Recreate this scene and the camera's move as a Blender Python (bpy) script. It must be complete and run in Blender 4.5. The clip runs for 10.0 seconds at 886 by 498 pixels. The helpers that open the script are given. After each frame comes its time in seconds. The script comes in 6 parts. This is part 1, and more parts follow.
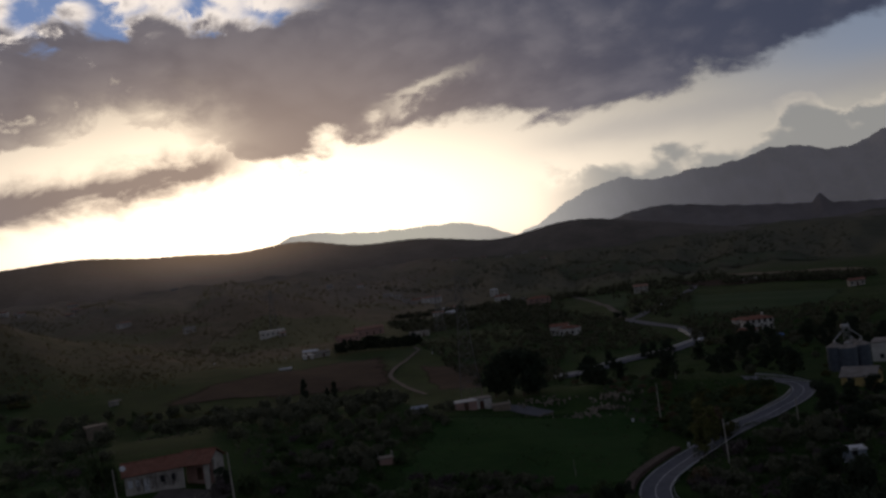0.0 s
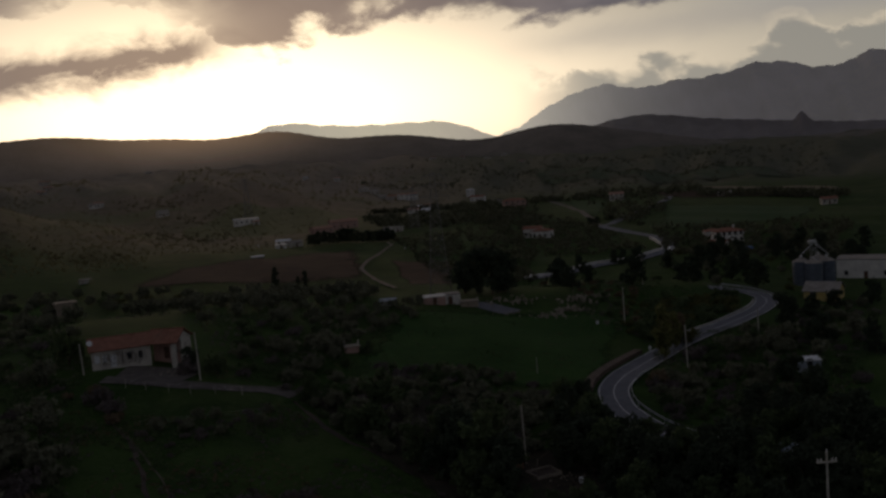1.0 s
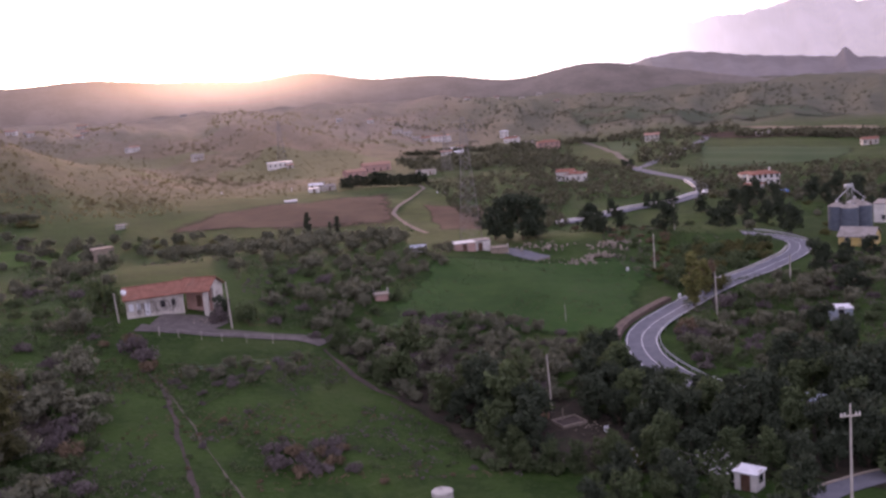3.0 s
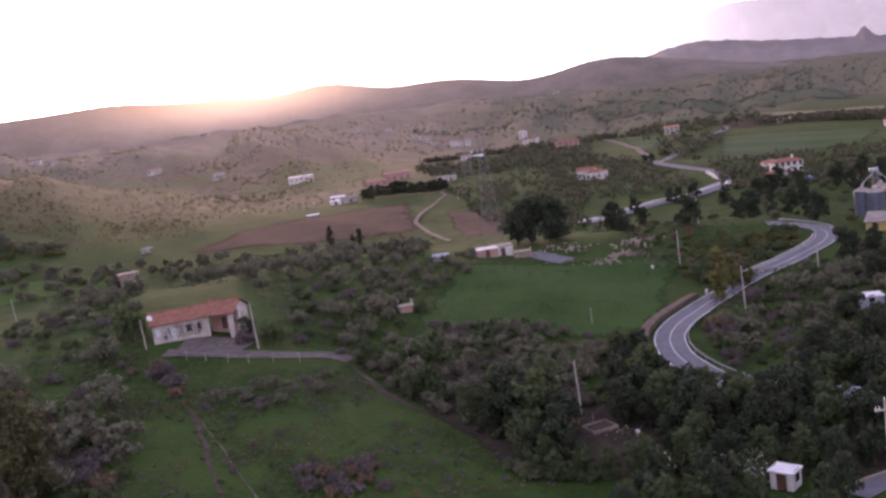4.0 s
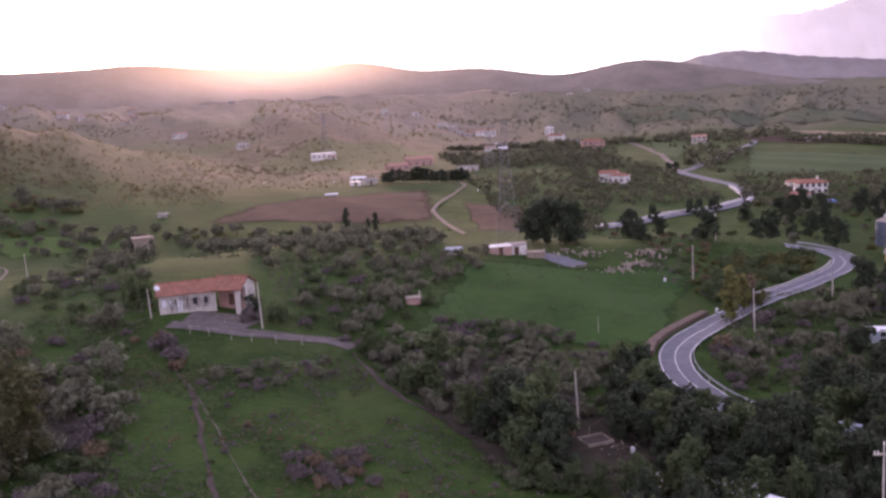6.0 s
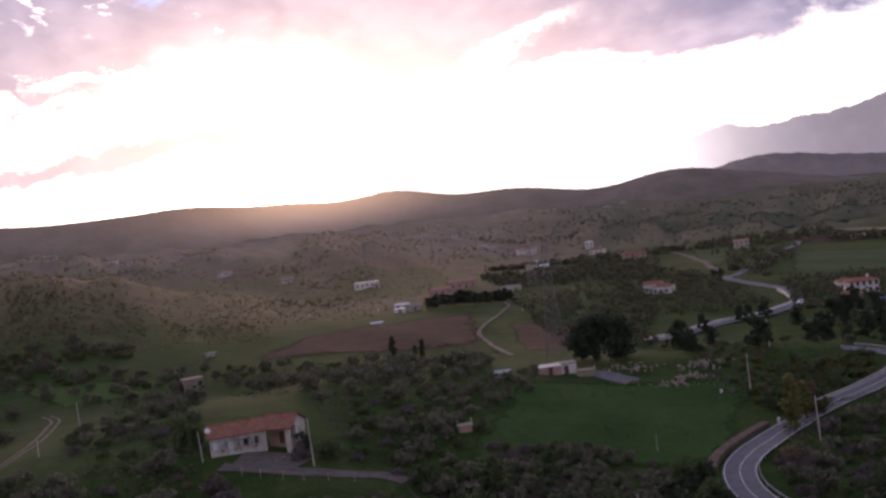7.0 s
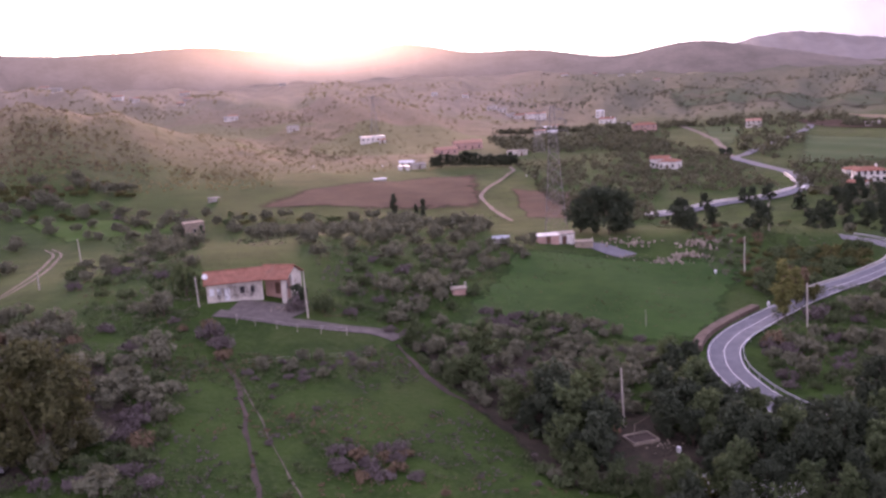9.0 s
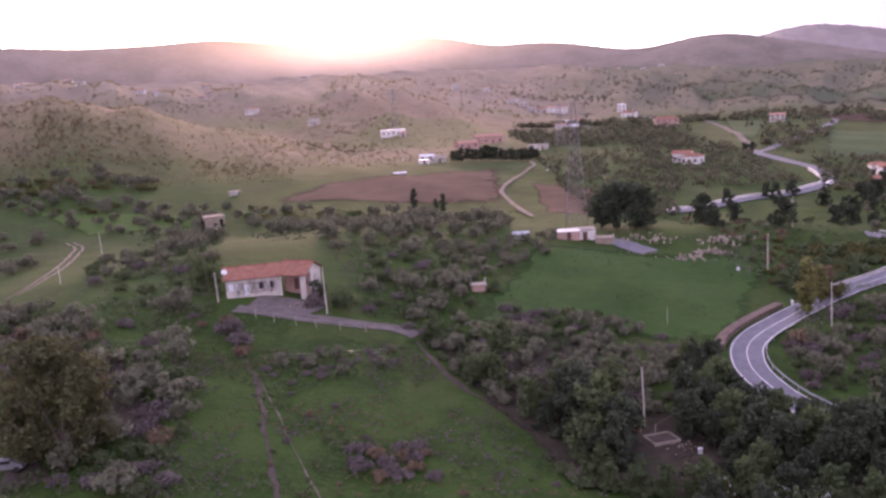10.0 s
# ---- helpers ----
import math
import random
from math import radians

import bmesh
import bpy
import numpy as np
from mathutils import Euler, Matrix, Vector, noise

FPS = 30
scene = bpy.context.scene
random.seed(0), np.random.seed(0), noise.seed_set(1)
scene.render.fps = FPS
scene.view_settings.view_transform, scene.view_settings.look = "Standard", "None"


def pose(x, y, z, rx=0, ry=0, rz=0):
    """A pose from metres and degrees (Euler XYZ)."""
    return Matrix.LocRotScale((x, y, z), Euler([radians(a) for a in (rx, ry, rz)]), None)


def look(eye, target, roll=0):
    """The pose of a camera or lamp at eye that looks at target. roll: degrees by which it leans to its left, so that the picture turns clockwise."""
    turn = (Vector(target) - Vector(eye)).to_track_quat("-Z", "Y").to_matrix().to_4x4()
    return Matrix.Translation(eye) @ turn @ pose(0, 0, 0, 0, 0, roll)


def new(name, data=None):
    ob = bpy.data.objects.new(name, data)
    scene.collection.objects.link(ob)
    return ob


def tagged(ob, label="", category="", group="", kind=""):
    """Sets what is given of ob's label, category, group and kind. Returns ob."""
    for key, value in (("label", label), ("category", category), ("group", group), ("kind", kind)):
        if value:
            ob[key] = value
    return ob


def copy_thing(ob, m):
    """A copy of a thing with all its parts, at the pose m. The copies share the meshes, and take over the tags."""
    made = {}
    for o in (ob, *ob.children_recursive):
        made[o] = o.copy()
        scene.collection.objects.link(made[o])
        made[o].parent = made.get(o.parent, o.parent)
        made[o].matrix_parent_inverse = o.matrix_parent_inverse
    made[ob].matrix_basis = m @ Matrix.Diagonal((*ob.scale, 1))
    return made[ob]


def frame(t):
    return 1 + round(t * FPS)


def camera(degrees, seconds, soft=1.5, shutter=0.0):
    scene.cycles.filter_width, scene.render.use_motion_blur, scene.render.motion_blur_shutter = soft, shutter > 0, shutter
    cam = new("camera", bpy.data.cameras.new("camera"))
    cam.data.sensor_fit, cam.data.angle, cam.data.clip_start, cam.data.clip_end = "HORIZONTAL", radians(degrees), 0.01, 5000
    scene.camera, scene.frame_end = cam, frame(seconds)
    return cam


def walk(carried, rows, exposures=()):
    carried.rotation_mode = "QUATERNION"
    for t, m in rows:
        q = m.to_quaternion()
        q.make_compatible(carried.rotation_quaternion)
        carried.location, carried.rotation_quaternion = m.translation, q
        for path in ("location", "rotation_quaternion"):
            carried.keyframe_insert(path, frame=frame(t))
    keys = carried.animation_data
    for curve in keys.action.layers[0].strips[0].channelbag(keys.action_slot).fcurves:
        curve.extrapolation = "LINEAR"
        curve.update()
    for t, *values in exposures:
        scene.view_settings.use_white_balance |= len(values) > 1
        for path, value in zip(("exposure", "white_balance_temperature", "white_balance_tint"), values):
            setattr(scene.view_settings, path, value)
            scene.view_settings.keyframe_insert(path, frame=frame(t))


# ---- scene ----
# Valley at dusk seen from a drone: hills, farmhouses, olive groves and a winding road.
rng = random.Random(7)
nrng = np.random.default_rng(11)

# ---- camera ----
cam = camera(50.0, 10.0, soft=2.7)
walk(cam, [
    (0, pose(-2.90, -1.36, -1.19, 90.54, 7.52, -0.87)),
    (0.4, pose(-2.73, -1.21, -1.39, 92.64, 8.04, -0.03)),
    (0.5, pose(-2.68, -1.18, -1.51, 93.44, 8.09, -0.01)),
    (0.7, pose(-2.58, -1.11, -1.88, 91.32, 6.39, -0.75)),
    (0.8, pose(-2.52, -1.08, -2.03, 88.60, 5.28, -1.52)),
    (0.9, pose(-2.45, -1.05, -2.13, 85.10, 4.48, -2.14)),
    (1, pose(-2.36, -1.03, -2.18, 84.32, 4.43, -2.15)),
    (1.2, pose(-2.15, -1.02, -2.11, 83.23, 7.51, -1.73)),
    (1.5, pose(-1.74, -1.06, -1.87, 81.98, 4.87, -1.74)),
    (2, pose(-1.34, -1.24, -1.61, 81.50, 4.16, -0.93)),
    (2.5, pose(-1.06, -1.25, -1.25, 81.08, 3.82, -0.72)),
    (2.7, pose(-0.99, -1.19, -1.07, 80.83, 3.91, -0.45)),
    (3.8, pose(-0.32, -0.44, -0.04, 81.26, 8.18, 0.72)),
    (4, pose(-0.01, -0.27, 0.06, 81.27, 8.21, 0.98)),
    (4.5, pose(-0.00, 0.00, -0.00, 81.70, 2.30, 0.00)),
    (5, pose(0.35, 0.32, 0.60, 80.29, 3.41, 1.12)),
    (5.2, pose(0.41, 0.46, 0.84, 80.37, 3.51, 1.43)),
    (6.3, pose(1.01, 1.10, 1.68, 80.93, 3.22, 3.09)),
    (6.5, pose(1.00, 1.24, 1.89, 81.85, 2.43, 2.57)),
    (6.7, pose(0.87, 1.40, 2.23, 82.88, 2.93, 2.63)),
    (6.9, pose(0.81, 1.42, 2.29, 87.81, 7.23, 4.61)),
    (7, pose(0.82, 1.41, 2.24, 88.15, 7.20, 5.06)),
    (7.1, pose(0.87, 1.37, 2.18, 88.00, 7.10, 5.27)),
    (7.2, pose(0.96, 1.34, 2.10, 87.93, 6.41, 5.31)),
    (7.3, pose(1.05, 1.31, 2.05, 84.40, 4.99, 4.44)),
    (7.5, pose(1.18, 1.32, 2.13, 80.99, 3.55, 3.97)),
    (8, pose(1.21, 1.61, 2.62, 79.55, 3.21, 4.69)),
    (8.5, pose(1.42, 1.96, 2.87, 79.83, 3.40, 5.27)),
    (9, pose(1.48, 2.32, 3.02, 79.69, 3.38, 5.76)),
    (9.5, pose(1.55, 2.90, 3.21, 79.51, 3.45, 6.28)),
    (10, pose(1.51, 3.43, 3.41, 79.35, 3.35, 7.01)),
], exposures=[
    (0.0, -4.24, 6900, 14), (0.6, -4.34, 7000, 12), (0.8, -4.64, 7050, 10), (1.0, -4.28, 7700, 12), (1.2, -3.10, 7600, 16),
    (1.5, -2.27, 7290, 27), (2.0, -1.57, 7290, 33), (2.5, -1.02, 7270, 38), (3.8, -0.82, 7270, 42), (4.5, -0.95, 7270, 42), (5.0, -0.72, 7270, 43), (6.7, -0.64, 7270, 44),
    (6.9, -1.57, 7240, 37), (7.1, -2.67, 7240, 33), (7.3, -4.07, 7240, 29), (7.5, -3.47, 7240, 29), (7.6, -2.77, 7240, 31), (7.9, -0.83, 7240, 43), (8.4, -0.40, 7270, 49), (10.0, -0.34, 7270, 49),
])

# ---- world and sun ----
SUN_AZ, SUN_EL = -12.0, 6.0


class Graph:
    """Small helper to write node arithmetic."""

    def __init__(self, tree):
        self.t = tree

    def node(self, kind, **values):
        n = self.t.nodes.new(kind)
        for key, value in values.items():
            n.inputs[key].default_value = value
        return n

    def link(self, a, b):
        self.t.links.new(a, b)

    def m(self, op, *args):
        n = self.t.nodes.new("ShaderNodeMath")
        n.operation = op
        for i, a in enumerate(args):
            if isinstance(a, (int, float)):
                n.inputs[i].default_value = a
            else:
                self.link(a, n.inputs[i])
        return n.outputs[0]

    def add(self, *args):
        out = args[0]
        for a in args[1:]:
            out = self.m("ADD", out, a)
        return out

    def mul(self, *args):
        out = args[0]
        for a in args[1:]:
            out = self.m("MULTIPLY", out, a)
        return out

    def step(self, a, lo, hi):
        n = self.t.nodes.new("ShaderNodeMapRange")
        n.interpolation_type = "SMOOTHSTEP"
        self.link(a, n.inputs["Value"])
        n.inputs["From Min"].default_value, n.inputs["From Max"].default_value = lo, hi
        return n.outputs[0]

    def bump(self, a, c, w):
        d = self.m("DIVIDE", self.m("SUBTRACT", a, c), w)
        return self.m("EXPONENT", self.mul(self.mul(d, d), -1.0))

    def bump2(self, a, c, w, b, e, v):
        d = self.m("DIVIDE", self.m("SUBTRACT", a, c), w)
        f = self.m("DIVIDE", self.m("SUBTRACT", b, e), v)
        return self.m("EXPONENT", self.mul(self.add(self.mul(d, d), self.mul(f, f)), -1.0))

    def vec(self, x, y, z=0.0):
        n = self.t.nodes.new("ShaderNodeCombineXYZ")
        for i, a in enumerate((x, y, z)):
            if isinstance(a, (int, float)):
                n.inputs[i].default_value = a
            else:
                self.link(a, n.inputs[i])
        return n.outputs[0]

    def noise(self, vector, scale, detail=5.0, rough=0.55, distortion=0.0):
        n = self.node("ShaderNodeTexNoise", Scale=scale, Detail=detail, Roughness=rough, Distortion=distortion)
        if vector is not None:
            self.link(vector, n.inputs["Vector"])
        return n.outputs["Fac"]

    def mix(self, fac, a, b, mode="MIX"):
        n = self.t.nodes.new("ShaderNodeMix")
        n.data_type, n.blend_type = "RGBA", mode
        for i, v in ((0, fac), (6, a), (7, b)):
            if isinstance(v, (int, float)):
                n.inputs[i].default_value = v
            elif isinstance(v, tuple):
                n.inputs[i].default_value = (*v, 1.0)
            else:
                self.link(v, n.inputs[i])
        return n.outputs[2]


def build_world():
    world = bpy.data.worlds.new("dusk_sky")
    scene.world = world
    world.use_nodes = True
    tree = world.node_tree
    tree.nodes.clear()
    g = Graph(tree)
    way = tree.nodes.new("ShaderNodeTexCoord").outputs["Generated"]
    sep = tree.nodes.new("ShaderNodeSeparateXYZ")
    g.link(way, sep.inputs[0])
    x, y, z = sep.outputs
    az = g.mul(g.m("ARCTAN2", x, y), 180 / math.pi)
    el = g.mul(g.m("ARCSINE", z), 180 / math.pi)
    n1 = g.m("SUBTRACT", g.noise(g.vec(g.mul(az, 0.085), g.mul(el, 0.17), 1.7), 1.0, 9.0, 0.6, 0.5), 0.5)
    n2 = g.m("SUBTRACT", g.noise(g.vec(g.mul(az, 0.33), g.mul(el, 0.55), 4.0), 1.0, 8.0, 0.62, 0.4), 0.5)
    cells = tree.nodes.new("ShaderNodeTexVoronoi")
    cells.feature = "SMOOTH_F1"
    g.link(g.vec(g.add(g.mul(az, 0.5), g.mul(n2, 1.6)), g.add(g.mul(el, 0.75), g.mul(n1, 1.6)), 2.0), cells.inputs["Vector"])
    cells.inputs["Scale"].default_value = 1.0
    cells.inputs["Smoothness"].default_value = 0.6
    puff = g.m("SUBTRACT", 0.45, cells.outputs["Distance"])
    # clear sky: physical sky plus the glare of the low sun behind it
    sky = tree.nodes.new("ShaderNodeTexSky")
    sky.sky_type, sky.sun_disc = "NISHITA", False
    sky.sun_elevation, sky.sun_rotation = radians(SUN_EL), radians(SUN_AZ)
    clear = g.mix(1.0, sky.outputs[0], (0.12, 0.12, 0.12), "MULTIPLY")
    wide = g.mul(g.bump(az, 5.0, 62.0), g.bump(el, 2.0, 11.0))
    clear = g.mix(1.0, clear, g.mix(wide, (0.35, 0.5, 0.95), (6.6, 6.8, 6.7)), "ADD")
    clear = g.mix(g.mul(g.step(az, 14.0, 27.0), g.step(el, 5.5, 9.0), 0.75), clear, (3.2, 4.5, 6.8))
    glare = g.add(g.mul(g.bump2(az, SUN_AZ, 17.0, el, 3.5, 7.0), 24.0), g.mul(g.bump2(az, -2.0, 22.0, el, 3.0, 4.5), 8.0))
    hot = g.vec(glare, g.mul(glare, 0.86), g.mul(glare, 0.66))
    clear = g.mix(1.0, clear, hot, "ADD")
    # clouds: a dark deck with a ragged lower edge, a bright hole, a low band and cumulus over the mountains
    edge = g.add(8.1, g.mul(g.bump(az, -8.0, 3.2), -1.7), g.mul(g.bump(az, 14.0, 9.0), -0.3), g.mul(g.bump(az, 30.0, 6.0), 1.6))
    left = g.step(az, 2.0, -8.0)
    n3 = g.m("SUBTRACT", g.noise(g.vec(g.mul(az, 1.1), g.mul(el, 1.7), 7.0), 1.0, 6.0, 0.6), 0.5)
    d = g.add(g.m("SUBTRACT", el, edge), g.mul(n1, 5.0), g.mul(n2, 2.2), g.mul(puff, g.add(0.5, g.mul(left, 2.0))), g.mul(n3, 1.0))
    deck = g.step(d, -0.2, 0.9)
    hole = g.bump2(az, -16.8, 4.4, g.add(el, g.mul(n2, 5.0), g.mul(puff, -1.2)), 8.5, 1.9)
    deck = g.m("SUBTRACT", deck, g.mul(hole, 1.7))
    line = g.m("SUBTRACT", el, g.add(9.75, g.mul(az, 0.33)))
    rift = g.mul(g.bump(g.add(line, g.mul(n2, 4.0)), 0.0, 0.42), g.bump(az, 1.2, 2.4))
    deck = g.m("SUBTRACT", deck, g.mul(rift, 1.0))
    gap = g.mul(g.step(g.add(el, g.mul(n1, 7.0), g.mul(n2, -4.0), g.mul(puff, -2.0)), 14.8, 16.0), g.step(az, -3.0, -8.0), g.step(az, -48.0, -36.0), g.step(el, 30.0, 22.0))
    deck = g.m("SUBTRACT", deck, gap)
    tear = g.mul(g.step(g.add(n2, g.mul(n1, -0.7)), 0.08, 0.2), g.step(az, -13.0, -19.0), g.step(az, -40.0, -30.0), g.step(el, 9.0, 10.5), g.step(el, 17.0, 15.0))
    deck = g.m("SUBTRACT", deck, g.mul(tear, 0.95))
    band = g.mul(g.bump(g.add(g.m("SUBTRACT", el, g.mul(g.add(az, 20.0), 0.13)), g.mul(n2, 3.0)), 6.05, 1.05), g.step(az, -8.0, -13.0))
    deck = g.m("MAXIMUM", g.m("MAXIMUM", deck, 0.0), g.mul(band, 1.1))
    deck = g.m("MINIMUM", deck, 1.0)
    top = g.add(4.2, g.mul(g.bump(az, 22.8, 2.3), 2.9), g.mul(g.bump(az, 27.5, 1.8), 2.0), g.mul(g.bump(az, 14.0, 3.5), 0.9), g.mul(n2, 4.0), g.mul(puff, 1.8), g.mul(n3, 0.8))
    cumulus = g.mul(g.step(g.m("SUBTRACT", top, el), -0.05, 0.5), g.step(az, 6.0, 12.0), 0.85)
    shade = g.mix(g.step(g.add(g.m("SUBTRACT", top, el), g.mul(n2, 2.0)), 0.1, 1.3), (10.5, 10.0, 8.8), (4.6, 4.9, 5.0))
    sky_col = g.mix(cumulus, clear, shade)
    streak = g.mul(g.bump(g.add(el, g.mul(n2, 1.2), g.mul(az, -0.045)), 5.6, 0.8), g.step(az, 4.0, 12.0), 0.35)
    sky_col = g.mix(streak, sky_col, (5.0, 5.2, 5.8))
    warm = g.bump2(az, SUN_AZ, 18.0, el, 6.0, 7.5)
    body = g.mix(warm, g.mix(g.step(g.add(n1, g.mul(puff, 0.34), g.mul(left, 0.16), g.mul(n3, 0.14), g.mul(n2, 0.3)), -0.2, 0.34), (0.62, 0.80, 1.36), (1.75, 1.86, 2.40)), (4.6, 3.6, 3.0))
    lit = g.add(1.0, g.mul(g.bump2(az, -4.0, 45.0, el, 9.0, 11.0), 0.5))
    body = g.mix(1.0, body, g.vec(lit, lit, lit), "MULTIPLY")
    blue = g.mix(g.step(g.add(n2, g.mul(puff, 0.7), g.mul(n1, 0.6)), -0.24, 0.06), (3.0, 4.7, 8.8), (17.0, 16.0, 15.0))
    sky_col = g.mix(g.mul(g.step(el, 12.0, 14.5), g.step(az, 0.0, -6.0), g.step(az, -50.0, -40.0)), sky_col, blue)
    col = g.mix(deck, sky_col, body)
    # pale open sky behind the camera, unseen, added to fill camera-facing sides
    open_sky = g.mix(g.step(g.add(n1, g.mul(n2, 0.5)), -0.1, 0.25), (1.45, 1.7, 2.3), (2.2, 2.3, 2.6))
    col = g.mix(g.mul(g.step(y, 0.25, -0.45), 0.9), col, open_sky)
    # below the horizon the sky only stands behind the ground
    col = g.mix(g.step(el, -1.0, -3.0), col, (0.25, 0.25, 0.22))
    bg = tree.nodes.new("ShaderNodeBackground")
    g.link(col, bg.inputs["Color"])
    bg.inputs["Strength"].default_value = 1.0
    out = tree.nodes.new("ShaderNodeOutputWorld")
    g.link(bg.outputs[0], out.inputs["Surface"])


build_world()
sun = new("sun", bpy.data.lights.new("sun", "SUN"))
sun.data.energy, sun.data.angle, sun.data.color = 2.0, radians(8), (1.0, 0.70, 0.46)
sa, se = radians(SUN_AZ), radians(SUN_EL)
sun.matrix_world = look((0, 0, 0), (-math.sin(sa) * math.cos(se), -math.cos(sa) * math.cos(se), -math.sin(se)))


# ---- materials ----
def material(name, dark, light, scale=1.0, rough=0.9, bump=0.0, bump_scale=None, island=0.0, per_object=0.0, metal=0.0, stain=None, stain_scale=0.3, stain_lo=0.5, stain_hi=0.75, through_light=0.0, glow=0.0, rim=False, sheen=0.0):
    """Two-scale noise between two colours, with optional stains, random tint, relief and translucency."""
    mat = bpy.data.materials.new(name)
    mat.use_nodes = True
    tree = mat.node_tree
    tree.nodes.clear()
    g = Graph(tree)
    geo = tree.nodes.new("ShaderNodeNewGeometry")
    pos = geo.outputs["Position"]
    coarse, fine = g.noise(pos, scale, 4.0, 0.6), g.noise(pos, scale * 7.3, 3.0, 0.6)
    f = g.step(g.add(g.mul(coarse, 0.62), g.mul(fine, 0.38)), 0.34, 0.66)
    if island:
        f = g.add(g.mul(f, 1 - island), g.mul(geo.outputs["Random Per Island"], island))
    if per_object:
        info = tree.nodes.new("ShaderNodeObjectInfo")
        f = g.add(g.mul(f, 1 - per_object), g.mul(info.outputs["Random"], per_object))
    col = g.mix(f, dark, light)
    if stain:
        s = g.step(g.add(g.mul(g.noise(pos, stain_scale, 5.0, 0.65, 0.6), 0.8), g.mul(fine, 0.2)), stain_lo, stain_hi)
        col = g.mix(s, col, stain)
    b = tree.nodes.new("ShaderNodeBsdfPrincipled")
    g.link(col, b.inputs["Base Color"])
    b.inputs["Roughness"].default_value = rough
    b.inputs["Metallic"].default_value = metal
    b.inputs["Specular IOR Level"].default_value = 0.08 if rim else 0.25
    # warm tinted sheen, a stand-in for glow against the low sun
    if sheen:
        b.inputs["Sheen Weight"].default_value, b.inputs["Sheen Roughness"].default_value = sheen, 0.45
        b.inputs["Sheen Tint"].default_value = (1.0, 0.78, 0.64, 1.0)
    if glow:
        g.link(col, b.inputs["Emission Color"])
        b.inputs["Emission Strength"].default_value = glow
    if bump:
        h = g.noise(pos, bump_scale or scale * 5, 4.0, 0.65)
        n = g.node("ShaderNodeBump", Strength=0.9, Distance=bump)
        g.link(h, n.inputs["Height"])
        g.link(n.outputs[0], b.inputs["Normal"])
    out = tree.nodes.new("ShaderNodeOutputMaterial")
    if rim:
        at = tree.nodes.new("ShaderNodeAttribute")
        at.attribute_name = "inner"
        cover = g.step(g.add(at.outputs["Fac"], g.mul(g.m("SUBTRACT", g.noise(pos, 0.12, 6.0, 0.7), 0.5), 1.5)), 0.25, 0.75)
        mx = tree.nodes.new("ShaderNodeMixShader")
        g.link(cover, mx.inputs[0])
        g.link(tree.nodes.new("ShaderNodeBsdfTransparent").outputs[0], mx.inputs[1])
        g.link(b.outputs[0], mx.inputs[2])
        g.link(mx.outputs[0], out.inputs["Surface"])
    elif through_light:
        tr = tree.nodes.new("ShaderNodeBsdfTranslucent")
        g.link(col, tr.inputs["Color"])
        mx = tree.nodes.new("ShaderNodeMixShader")
        mx.inputs[0].default_value = through_light
        g.link(b.outputs[0], mx.inputs[1])
        g.link(tr.outputs[0], mx.inputs[2])
        g.link(mx.outputs[0], out.inputs["Surface"])
    else:
        g.link(b.outputs[0], out.inputs["Surface"])
    return mat


